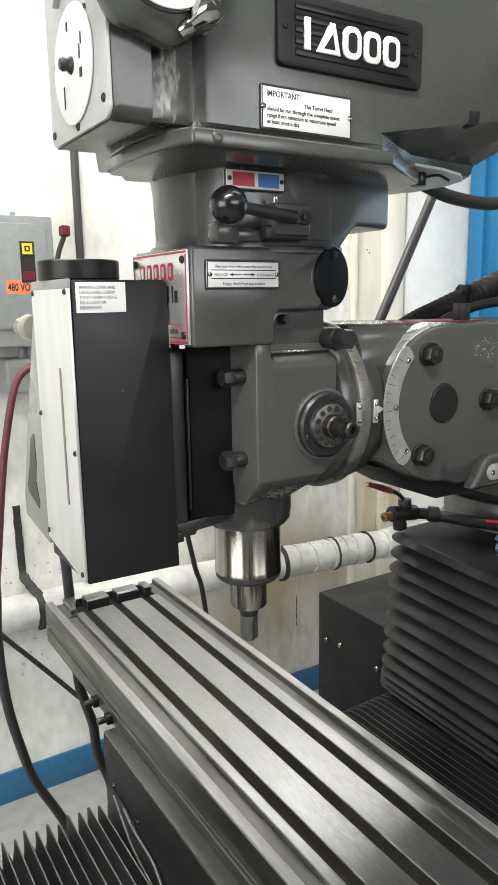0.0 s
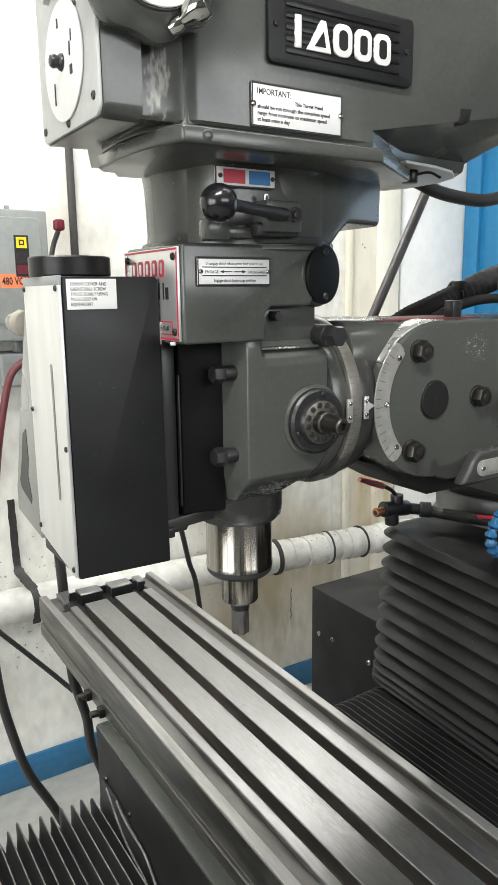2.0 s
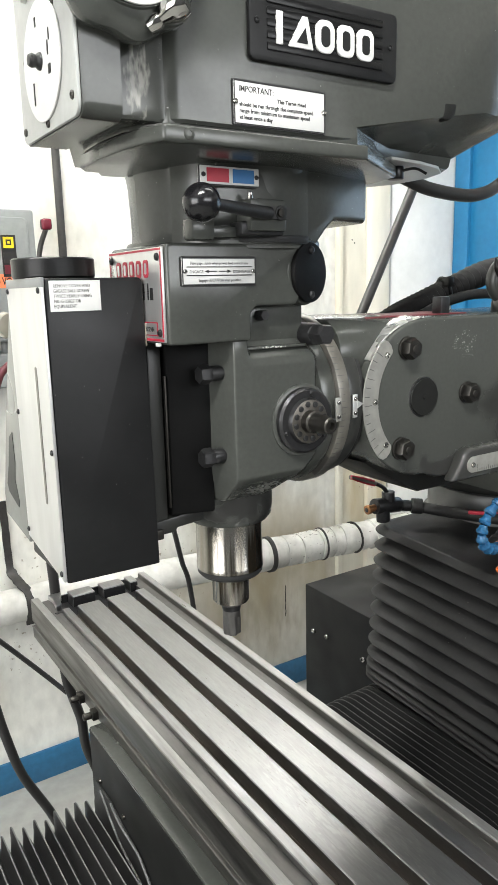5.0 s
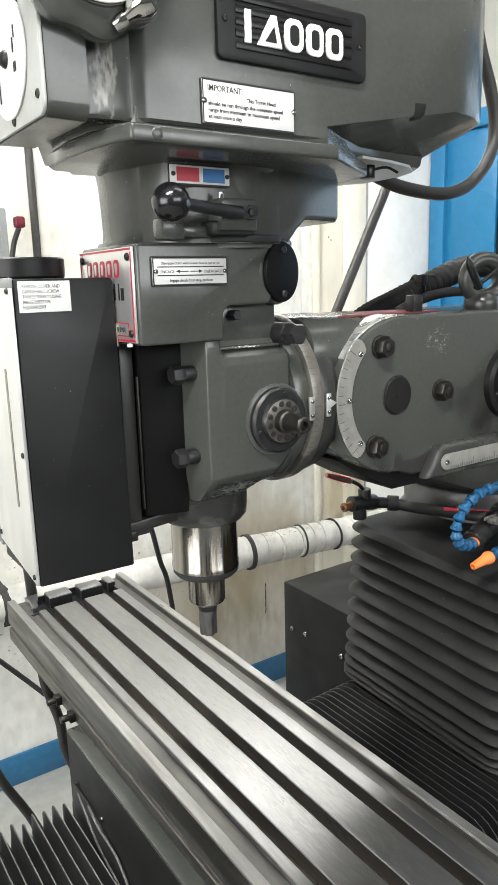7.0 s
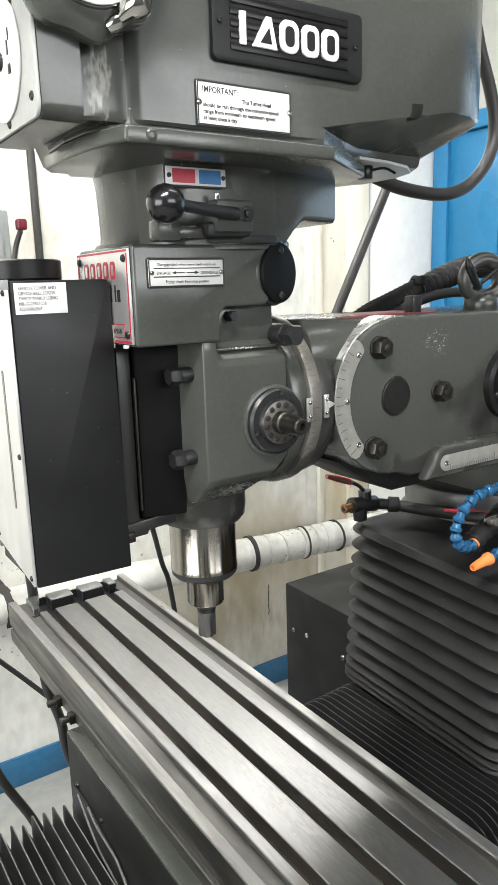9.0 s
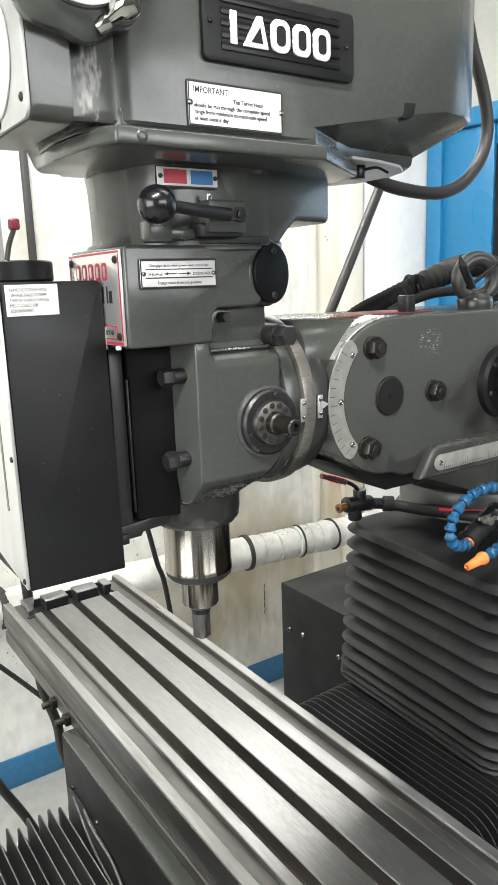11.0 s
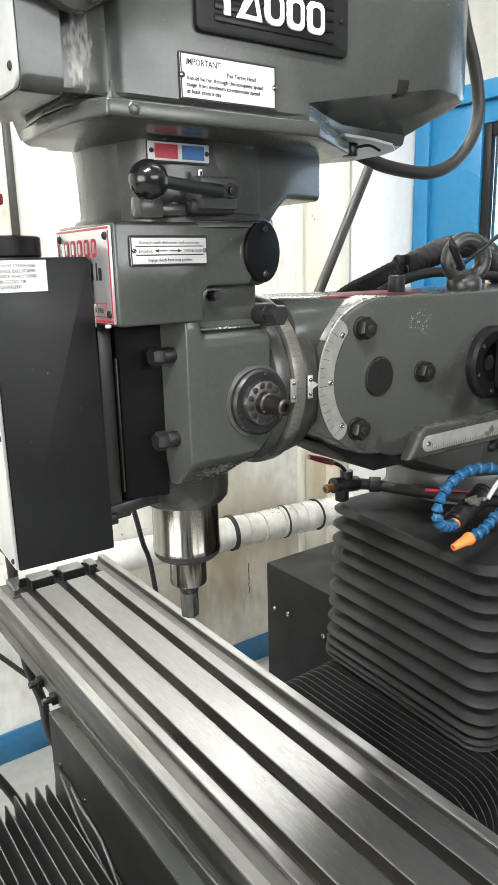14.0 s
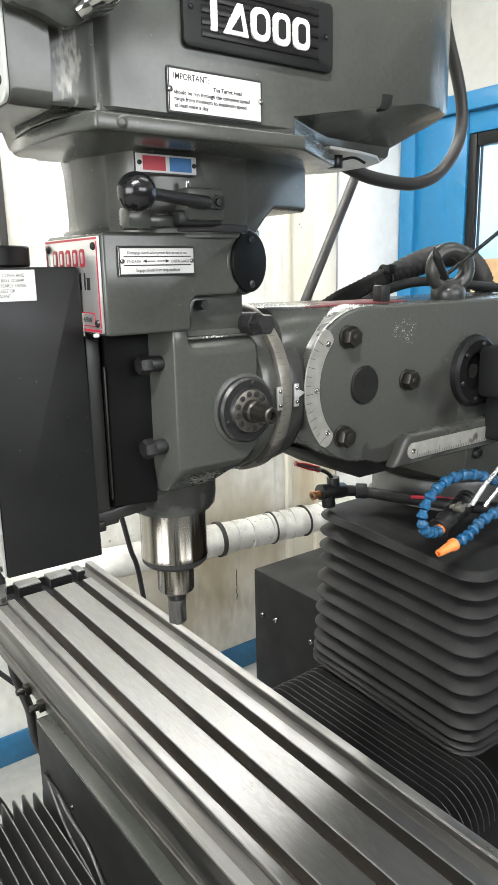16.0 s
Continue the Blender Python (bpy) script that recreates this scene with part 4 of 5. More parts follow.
part("quill_ring", lathe([(0.0450, 1.1945), (0.0450, 1.1890), (0.041, 1.1845), (0.027, 1.1835)], (QX, QY, 0), (0, 0, 1), 64), INK, quill, "black ring under the quill")
part("spindle_nose", lathe([(0.0255, 1.1870), (0.0255, 1.1450), (0.0242, 1.1425), (0.018, 1.1415)], (QX, QY, 0), (0, 0, 1), 48), QUILL_STEEL, quill)
part("collar", lathe([(0.0205, 1.1420), (0.0185, 1.1385), (0.0145, 1.1360), (0.0126, 1.1280)], (QX, QY, 0), (0, 0, 1), 32), DARK_STEEL, quill)
bm = lathe([(0.0126, 1.1285)] + [(0.0126, 1.1270 - 0.0037 * k) for k in range(10)] + [(0.0118, 1.0920), (0.0, 1.0930)], (QX, QY, 0), (0, 0, 1), 48)
for v in bm.verts:
    a = math.atan2(v.co.y - QY, v.co.x - QX) * 4 + (v.co.z - 1.0920) * 30
    k = 1 - 0.14 * max(0, math.sin(a)) ** 0.7 if v.co.z < 1.1200 else 1
    v.co.x, v.co.y = QX + (v.co.x - QX) * k, QY + (v.co.y - QY) * k
part("end_mill", bm, CUTTER_STEEL, quill, "dark end mill cutter")

# clutch housing above the casting
clutch = part("clutch_housing", prism([(0.339, 1.617), (0.508, 1.617), (0.513, 1.610), (0.513, 1.555), (0.508, 1.548), (0.452, 1.548), (0.444, 1.540), (0.444, 1.5095), (0.339, 1.5095)], "y", 0.652, 0.80, 0.006, 3), PAINT, mill, "dark painted clutch housing")
axis = (math.sin(radians(20)), -math.cos(radians(20)), 0)
part("cover_barrel", rod((0.513, 0.712, 1.585), axis, 0.0385, 0.052, 0.004, 48), PAINT, clutch)
cover = part("round_cover", rod((0.531, 0.6625, 1.585), axis, 0.0355, 0.006, 0.0015, 56), SLIDE_BLACK, clutch, "round black end cover")
screws([(0.5333, 0.6566, 1.611), (0.5333, 0.6566, 1.559)], axis, 0.0045, 0.003, cover, DARK_STEEL)
part("shaft_end", hexagon((0.466, 0.675, 1.537), (0, -1, 0), 0.0065, 0.018), DARK_STEEL, clutch)
fp = part("front_plate", box((0.3355, 0.657, 1.513), (0.3385, 0.797, 1.613), 0.0006), BRUSHED, clutch, "brushed aluminium front plate with a red border")
for lo, hi in (((0.3351, 0.658, 1.6098), (0.3357, 0.796, 1.612)), ((0.3351, 0.658, 1.514), (0.3357, 0.796, 1.5165)), ((0.3351, 0.658, 1.5185), (0.3357, 0.6603, 1.608)), ((0.3351, 0.7937, 1.5185), (0.3357, 0.796, 1.608))):
    part("border", box(lo, hi, 0), RED, fp)
screws([(0.3355, 0.666, 1.603), (0.3355, 0.788, 1.603), (0.3355, 0.666, 1.523)], (-1, 0, 0), 0.0042, 0.003, fp)

# neck and gear housing
neck = part("neck", lathe([(0.119, 1.612), (0.118, 1.618), (0.1145, 1.625), (0.1135, 1.634), (0.1142, 1.66), (0.1158, 1.69), (0.1180, 1.703), (0.1190, 1.712)], (SX, SY, 0), (0, 0, 1), 72), PAINT, mill)
part("neck_rim", lathe([(0.121, 1.617), (0.121, 1.621), (0.1195, 1.6235), (0.114, 1.624)], (SX, SY, 0), (0, 0, 1), 72), PAINT, neck)
# black crescent drawn in for the shadow below the neck
scoop = [(SX + r * math.cos(radians(a)), SY + r * math.sin(radians(a))) for r, span in ((0.1245, range(236, 294, 3)), (0.112, range(291, 234, -3))) for a in span]
part("shadow_recess", prism(scoop, "z", 1.6178, 1.6262, 0.0015), INK, neck, "black crescent standing in for the shadow round the neck's foot")
case = prism([(0.500, 1.712), (0.655, 1.712), (0.655, 1.650), (0.649, 1.6475), (0.585, 1.6475), (0.568, 1.636), (0.548, 1.617), (0.500, 1.617)], "y", 0.6509, 0.86, 0.007, 3)
for v in case.verts:
    if v.co.y < 0.72:
        v.co.y += max(0, v.co.x - 0.500) * 0.28
part("gear_case", case, PAINT, neck)
part("side_case", prism([(0.372, 0.700), (0.383, 0.672), (0.395, 0.6590), (0.410, 0.6520), (0.425, 0.6505), (0.500, 0.6505), (0.530, 0.6588), (0.530, 0.70)], "z", 1.6165, 1.712), PAINT, neck)
rb = part("range_plate", box((0.379, 0.644, 1.6765), (0.452, 0.6505, 1.6945), 0.0006), WHITE, neck, "white plate with a red and a blue field")
part("red_field", box((0.3865, 0.6435, 1.6785), (0.4135, 0.6442, 1.6925), 0), RED, rb)
part("blue_field", box((0.4185, 0.6435, 1.6785), (0.4455, 0.6442, 1.6925), 0), BLUE_PRINT, rb)
part("dark_rim", prism(rounded(0.3776, 1.6751, 0.4534, 1.6959, 0.0028), "y", 0.6455, 0.6469), INK, rb, "black outline of the plate")
screws([(0.3825, 0.644, 1.6855), (0.4487, 0.644, 1.6855)], (0, -1, 0), 0.0025, 0.002, rb, DARK_STEEL)
lever = part("range_lever", tube([(0.447, 0.618, 1.646), (0.40, 0.602, 1.6475), (0.355, 0.583, 1.649)], 0.0062, 14, 8, lambda i: 1.12 - 0.012 * i), DARK_STEEL, neck, "black range lever")
part("fork", prism([(0.425, 0.620), (0.474, 0.624), (0.476, 0.653), (0.425, 0.653)], "z", 1.628, 1.6615, 0.003), PAINT, lever)
part("fork_slot", fresh(prism(rounded(0.438, 1.6405, 0.4765, 1.6535, 0.005), "y", 0.6188, 0.628), rod((0.463, 0.627, 1.647), (0.05, -1, 0), 0.0078, 0.009, 0.0005, 20)), INK, lever)
part("pivot_pin", rod((0.461, 0.6215, 1.6468), (0.1, -1, 0), 0.0045, 0.0065, 0.001, 16), HUB_STEEL, lever)
knob = bmesh.new()
bmesh.ops.create_uvsphere(knob, u_segments=32, v_segments=20, radius=0.0185, matrix=Matrix.Translation((0.343, 0.580, 1.6485)))
part("ball_knob", knob, GLOSS_BLACK, lever, "glossy black ball knob", sharp=80)
part("detent_block", box((0.418, 0.628, 1.624), (0.474, 0.653, 1.6385), 0.003), DARK_STEEL, neck)
part("stop_bracket", fresh(box((0.360, 0.632, 1.6185), (0.388, 0.655, 1.641), 0.004), box((0.388, 0.640, 1.622), (0.42, 0.66, 1.634), 0.002)), PAINT, neck)
part("pin", rod((0.437, 0.64, 1.650), (-0.1, -0.2, 1), 0.003, 0.02), CHROME, neck)

# belt housing with its base plate
plate_out = [(0.303, 0.572), (0.545, 0.572), (0.664, 0.652), (0.676, 0.70), (0.67, 0.82), (0.60, 0.88), (0.40, 0.875), (0.37, 0.80), (0.350, 0.772), (0.300, 0.768), (0.290, 0.752), (0.285, 0.69), (0.288, 0.635), (0.293, 0.60)]
base = part("base_plate", prism(plate_out, "z", 1.6995, 1.7147, 0.003, 3), PAINT, mill, "painted base plate of the belt housing")
upper_out = [(0.320, 0.5955), (0.520, 0.592), (0.545, 0.5895), (0.655, 0.662), (0.672, 0.70), (0.665, 0.82), (0.60, 0.875), (0.39, 0.87), (0.36, 0.80), (0.31, 0.766), (0.294, 0.750), (0.289, 0.69), (0.292, 0.640), (0.300, 0.620)]
part("upper_plate", prism(upper_out, "z", 1.7165, 1.7345, 0.002), PAINT, base)
screws([(0.328, 0.572, 1.707)], (0, -1, 0), 0.0055, 0.002, base, PAINT)
wide = [(0.268, 0.685), (0.2685, 0.65), (0.270, 0.600), (0.303, 0.5965), (0.311, 0.5985), (0.318, 0.5985), (0.325, 0.5925), (0.332, 0.590), (0.545, 0.590), (0.66, 0.590), (0.757, 0.590), (0.80, 0.598), (0.84, 0.622), (0.868, 0.66), (0.885, 0.72), (0.890, 0.80), (0.88, 0.87), (0.85, 0.93), (0.80, 0.96), (0.36, 0.96), (0.268, 0.735)]
narrow = [(0.268, 0.685), (0.2685, 0.65), (0.270, 0.600), (0.303, 0.5965), (0.311, 0.5985), (0.318, 0.5985), (0.325, 0.5925), (0.332, 0.590), (0.545, 0.590), (0.600, 0.628), (0.655, 0.662), (0.722, 0.672), (0.785, 0.676), (0.808, 0.71), (0.818, 0.74), (0.82, 0.80), (0.81, 0.85), (0.79, 0.88), (0.76, 0.90), (0.38, 0.92), (0.268, 0.73)]


def between(k, inset=0.0):
    out = []
    for (a, b), (c, d) in zip(wide, narrow):
        x, y = a + (c - a) * k, b + (d - b) * k
        out.append((x + (0.55 - x) * inset, y + (0.77 - y) * inset))
    return out


house = part("belt_housing", loft([[(a, b, z + rise * max(0.0, min(1.0, (a - 0.547) / 0.20)))  for a, b in between(k, n)] for k, n, z, rise in ((1.0, 0.012, 1.7205, 0), (1.0, 0.0, 1.7235, 0), (0.97, 0.0, 1.7345, 0), (0.03, 0.0, 1.7360, 0.036), (0.0, 0.0, 1.7390, 0.038), (0.0, 0.0, 2.12, 0), (0.0, 0.02, 2.13, 0))]), PAINT, mill, "large dark painted belt housing", sharp=33)
# solid near-black block stands in for a dark notch in the housing
part("dark_notch", prism([(0.680, 1.775), (0.701, 1.776), (0.698, 1.763), (0.690, 1.757), (0.678, 1.757)], "y", 0.5895, 0.612, 0.002), SADDLE, house)
# pale underside stands in for the wall mirrored in the gloss
part("motor_base", prism([(0.64, 0.635), (0.70, 0.645), (0.75, 0.662), (0.785, 0.69), (0.80, 0.73), (0.80, 0.80), (0.76, 0.86), (0.64, 0.88)], "z", 1.7165, 1.7203, 0.001), LIGHT_PAINT, house)
part("cable_plug", fresh(rod((0.683, 0.672, 1.7165), (0, 0, -1), 0.010, 0.016), tube([(0.683, 0.665, 1.710), (0.70, 0.655, 1.713), (0.715, 0.65, 1.707)], 0.0018, 8, 4)), BLACK, house)
# speed dial box in front
front = part("dial_box", loft([[(x, a, b) for a, b in rounded(0.588, 1.716, 0.750, 2.10, r)] for x, r in ((0.2715, 0.012), (0.2695, 0.013), (0.239, 0.013), (0.2345, 0.010))]), PAINT, house, sharp=40)
face = part("dial_face", prism(rounded(0.589, 1.7175, 0.749, 2.099, 0.011), "x", 0.2305, 0.2343, 0.001), LIGHT_PAINT, front, "face of the speed box, paled by light painted in")
dial = part("speed_dial", rod((0.2300, 0.670, 1.779), (-1, 0, 0), 0.0525, 0.002, 0.0008, 64), WHITE, front, "round white speed dial")
part("dial_knob", lathe([(0.008, 0), (0.0075, 0.002), (0.0055, 0.004), (0.0065, 0.008), (0.005, 0.011), (0, 0.012)], (0.228, 0.672, 1.779), (-1, 0, 0), 28), DARK_STEEL, front)
for dz, dy, h, w in ((0.006, -0.022, 0.012, 0.0025), (-0.012, -0.024, 0.008, 0.006), (0.016, -0.027, 0.010, 0.002), (-0.024, 0.024, 0.02, 0.002), (0.035, 0.008, 0.008, 0.003)):
    part("dial_print", box((0.2272, 0.670 + dy - w / 2, 1.779 + dz - h / 2), (0.2279, 0.670 + dy + w / 2, 1.779 + dz + h / 2), 0), INK, front)
screws([(0.2305, 0.600, 1.735), (0.2305, 0.739, 1.729), (0.2305, 0.636, 1.818), (0.2305, 0.722, 1.79), (0.2305, 0.668, 1.7245)], (-1, 0, 0), 0.004, 0.002, front, HUB_STEEL)
part("stiffener", prism([(0.700, 1.845), (0.706, 1.838), (0.60, 1.93), (0.60, 1.945)], "x", 0.224, 0.2305, 0.001), LIGHT_PAINT, front)
# hand dial on the side
wheel = lathe([(0.0, 0.03), (0.050, 0.03), (0.051, 0.027), (0.064, 0.024), (0.070, 0.018), (0.071, 0.010), (0.068, 0.0)], (0.275, 0.589, 1.849), (0, -1, 0), 96)
for v in wheel.verts:
    dx, dz = v.co.x - 0.275, v.co.z - 1.849
    if math.hypot(dx, dz) > 0.055:
        k = 1 + 0.035 * math.cos(9 * math.atan2(dz, dx) + 0.6)
        v.co.x, v.co.z = 0.275 + dx * k, 1.849 + dz * k
hd = part("hand_dial", wheel, PAINT, house, "painted scalloped hand wheel with a white face")
part("dial_disc", rod((0.275, 0.5585, 1.849), (0, -1, 0), 0.049, 0.003, 0.001, 48), WHITE, hd)
part("handle", lathe([(0.006, 0), (0.0075, 0.006), (0.006, 0.012), (0.010, 0.020), (0.0135, 0.028), (0.012, 0.036), (0, 0.041)], (0.290, 0.566, 1.787), (0.62, -0.55, 0.5), 28), CHROME, hd, "chrome handle knob")

# drive cover with the ball screw
drive = part("drive_cover", prism([(0.2240, 1.583), (0.3295, 1.583), (0.333, 1.5795), (0.3368, 1.249), (0.2235, 1.2505)], "y", 0.700, 0.829, 0.0025), BLACK_COVER, mill, "black sheet metal drive cover")
part("cover_panel", prism([(0.7005, 1.581), (0.830, 1.581), (0.830, 1.273), (0.7005, 1.253)], "x", 0.2195, 0.2232, 0.001), BRUSHED, drive, "brushed aluminium cover panel")
part("cover_lid", box((0.2193, 0.7, 1.574), (0.2236, 0.830, 1.5842), 0.0008), BOX_GREY, drive)
part("slit", prism(rounded(0.7365, 1.335, 0.7425, 1.490, 0.0029), "x", 0.2188, 0.2197), SWIVEL_METAL, drive)
screws([(0.2195, 0.708, 1.571), (0.2195, 0.824, 1.571), (0.2195, 0.706, 1.40), (0.2195, 0.825, 1.43), (0.2195, 0.706, 1.262), (0.2195, 0.825, 1.283)], (-1, 0, 0), 0.0033, 0.0022, drive)
gus = part("side_bracket", prism([(0.8305, 1.555), (0.894, 1.411), (0.936, 1.305), (0.936, 1.276), (0.856, 1.266), (0.8305, 1.263)], "x", 0.2205, 0.2265, 0.001), MID_PAINT, drive, "grey-green side bracket with a cut-out")
part("cut_out", prism([(0.868, 1.398), (0.884, 1.390), (0.898, 1.352), (0.914, 1.322), (0.908, 1.312), (0.866, 1.300), (0.862, 1.308), (0.874, 1.335), (0.866, 1.360)], "x", 0.2197, 0.2206), CUT_GREEN, drive)
part("pulley", lathe([(0.044, 1.584), (0.0455, 1.586), (0.0455, 1.6045), (0.044, 1.606), (0.025, 1.606), (0.024, 1.603), (0, 1.603)], (0.259, 0.775, 0), (0, 0, 1), 56), BLACK, drive, "black pulley cover")
part("gland", fresh(rod((0.232, 0.865, 1.530), (0, 1, 0.0), 0.016, 0.03), hexagon((0.232, 0.895, 1.530), (0, 1, 0), 0.017, 0.014), rod((0.232, 0.91, 1.53), (0, 1, 0), 0.012, 0.02)), BEIGE, drive, "beige cable gland")
part("bracket_block", box((0.3330, 0.7005, 1.508), (0.3352, 0.717, 1.533), 0.0008), BEIGE, drive)
part("white_clip", box((0.332, 0.669, 1.5085), (0.3375, 0.674, 1.5125), 0.001), WHITE, drive)

# cabinet behind the bellows
cab = thing("control_cabinet", (1.3, 1.1, 0), "black sheet metal cabinet behind the column", "cabinet")
part("body", box((1.0, 0.96, 0.02), (1.50, 1.291, 0.852), 0.004), BLACK_COVER, cab)
screws([(1.0, 1.256, 0.740), (1.0, 1.204, 0.746), (1.0, 1.075, 0.744)], (-1, 0, 0), 0.007, 0.005, cab, CHROME)


# ---- plates and lettering ----
imp = part("notice_plate", box((0.387, 0.5875, 1.7245), (0.4985, 0.5898, 1.7640), 0.0005), WHITE, house, "white printed notice plate")
for lo, hi in (((0.387, 0.5871, 1.7630), (0.4985, 0.5877, 1.7640)), ((0.387, 0.5871, 1.7245), (0.4985, 0.5877, 1.7255)), ((0.387, 0.5871, 1.7256), (0.3880, 0.5877, 1.7629)), ((0.4975, 0.5871, 1.7256), (0.4985, 0.5877, 1.7629))):
    part("border", box(lo, hi, 0), INK, imp)
writing("lettering", "IMPORTANT:", 0.0082, (0.3925, 0.5874, 1.7540), FACE_Y, INK, imp, 0.86, bold=0.00006)
writing("lettering", "This Turret Head", 0.0053, (0.438, 0.5874, 1.7475), FACE_Y, INK, imp, 0.95, bold=0.00012)
writing("lettering", "should be run through the complete speed\nrange from minimum to maximum speed\nat least once a day", 0.0053, (0.3930, 0.5874, 1.7410), FACE_Y, INK, imp, 0.98, gap=1.10, bold=0.00012)
part("dark_rim", prism(rounded(0.3856, 1.7231, 0.4999, 1.7654, 0.0028), "y", 0.5884, 0.5898), INK, imp, "black outline of the plate")
screws([(0.3885, 0.5875, 1.7445), (0.4970, 0.5875, 1.7445)], (0, -1, 0), 0.0030, 0.002, imp, CHROME)

# maker's plate: ribbed dark plate with plain white shapes
name = part("maker_plate", prism(rounded(0.404, 1.7835, 0.596, 1.8525, 0.007), "y", 0.5835, 0.5898, 0.002), BLACK_COVER, house, "dark ribbed maker's plate with raised white shapes")
for k in range(5):
    part("rib", box((0.424, 0.5822, 1.7940 + k * 0.0105), (0.574, 0.5837, 1.8010 + k * 0.0105), 0.0006), BLACK, name)
white_shapes = [
    [(0.4340, 1.8300), (0.4415, 1.8300), (0.4415, 1.8000), (0.4340, 1.8000)],
    [(0.4480, 1.8000), (0.4790, 1.8000), (0.4720, 1.8295), (0.4655, 1.8295)],
    rounded(0.4820, 1.7995, 0.5065, 1.8305, 0.0095),
    rounded(0.5100, 1.7995, 0.5330, 1.8300, 0.0080),
    rounded(0.5365, 1.7995, 0.5600, 1.8300, 0.0080),
]
for sh in white_shapes:
    part("white_shape", prism(sh, "y", 0.5805, 0.5836, 0.0008), WHITE, name)
for core in ([(0.4575, 1.8045), (0.4715, 1.8045), (0.4685, 1.8190)], rounded(0.4885, 1.8055, 0.5000, 1.8245, 0.005), rounded(0.5165, 1.8055, 0.5265, 1.8240, 0.004), rounded(0.5430, 1.8055, 0.5535, 1.8240, 0.004)):
    part("dark_core", prism(core, "y", 0.5800, 0.5806), BLACK_COVER, name)
screws([(0.4125, 0.5835, 1.8185), (0.5855, 0.5835, 1.8185)], (0, -1, 0), 0.003, 0.002, name)

cl = part("clutch_plate", box((0.3555, 0.6492, 1.5725), (0.4485, 0.6518, 1.6015), 0.0005), WHITE, clutch, "white clutch instruction plate")
for lo, hi in (((0.3555, 0.6488, 1.6003), (0.4485, 0.6494, 1.6015)), ((0.3555, 0.6488, 1.5725), (0.4485, 0.6494, 1.5737)), ((0.3555, 0.6488, 1.5738), (0.3567, 0.6494, 1.6002)), ((0.4473, 0.6488, 1.5738), (0.4485, 0.6494, 1.6002)), ((0.361, 0.6488, 1.5912), (0.4435, 0.6494, 1.5922)), ((0.361, 0.6488, 1.5822), (0.4435, 0.6494, 1.5834))):
    part("rule", box(lo, hi, 0), INK, cl)
writing("lettering", "Disengage clutch when power feed is not in use", 0.0043, (0.402, 0.6491, 1.5942), FACE_Y, INK, cl, 0.88, "CENTER")
writing("lettering", "ENGAGE", 0.0045, (0.3645, 0.6491, 1.5852), FACE_Y, INK, cl, 0.95)
writing("lettering", "DISENGAGE", 0.0045, (0.4415, 0.6491, 1.5852), FACE_Y, INK, cl, 0.95, "RIGHT")
writing("lettering", "Engage clutch from stop position", 0.0045, (0.402, 0.6491, 1.5762), FACE_Y, INK, cl, 0.9, "CENTER")
part("arrow", prism([(0.383, 1.587), (0.388, 1.5888), (0.388, 1.5875), (0.3985, 1.5875), (0.3985, 1.5865), (0.388, 1.5865), (0.388, 1.5852)], "y", 0.6488, 0.6494), INK, cl)
part("arrow", prism([(0.4165, 1.587), (0.4115, 1.5888), (0.4115, 1.5875), (0.401, 1.5875), (0.401, 1.5865), (0.4115, 1.5865), (0.4115, 1.5852)], "y", 0.6488, 0.6494), INK, cl)
part("dark_rim", prism(rounded(0.3541, 1.5711, 0.4499, 1.6029, 0.0028), "y", 0.6504, 0.6518), INK, cl, "black outline of the plate")
screws([(0.3592, 0.6492, 1.587), (0.4449, 0.6492, 1.587)], (0, -1, 0), 0.0026, 0.002, cl, CHROME)

gr = part("grease_label", box((0.2280, 0.6988, 1.5490), (0.2830, 0.6998, 1.5805), 0.0003), WHITE, drive, "white grease instruction label")
writing("lettering", "REMOVE COVER AND\nGREASE BALL SCREW\nTWICE YEARLY USING\nMIL-G-23827 OR\nEQUIVALENT", 0.0050, (0.2318, 0.6986, 1.5735), FACE_Y, INK, gr, 0.82, gap=1.04)

# front plate: red shapes and dark bars
for k in range(5):
    y1 = 0.7755 - k * 0.0185
    part("red_shape", prism(rounded(y1 - 0.0125, 1.582, y1, 1.601, 0.004), "x", 0.3349, 0.3356), RED, fp)
    part("core", prism(rounded(y1 - 0.0088, 1.5855, y1 - 0.0037, 1.5975, 0.002), "x", 0.3346, 0.3350), BRUSHED, fp)
for k, (h, w) in enumerate(((0.013, 0.007), (0.018, 0.003), (0.018, 0.003), (0.013, 0.007), (0.013, 0.007), (0.018, 0.007))):
    part("dark_bar", box((0.3349, 0.680 + k * 0.0105, 1.558), (0.3356, 0.680 + k * 0.0105 + w, 1.558 + h), 0), INK, fp)
part("border", box((0.3349, 0.672, 1.5195), (0.3353, 0.721, 1.5345), 0), RED, fp)
part("field", box((0.3346, 0.6735, 1.5207), (0.3350, 0.7195, 1.5333), 0), BRUSHED, fp)
writing("lettering", "MADE IN SPAIN", 0.0078, (0.3344, 0.7185, 1.5240), FACE_X, INK, fp, 0.72)

# ---- pipes, cables and things on the wall ----
pipe = thing("insulated_pipe", (1.2, 1.97, 0.65), "white wrapped insulated pipe along the wall", "pipe")
part("pipe_run", tube([(-3.4, 2.052, 0.655), (0.3, 2.05, 0.652), (1.0, 1.995, 0.648), (1.6, 1.93, 0.645), (2.3, 1.86, 0.64)], 0.052, 28, 8), WRAP, pipe)
wrapped = spline([(1.05, 1.99, 0.648), (1.6, 1.93, 0.645), (2.2, 1.87, 0.641)], 40)
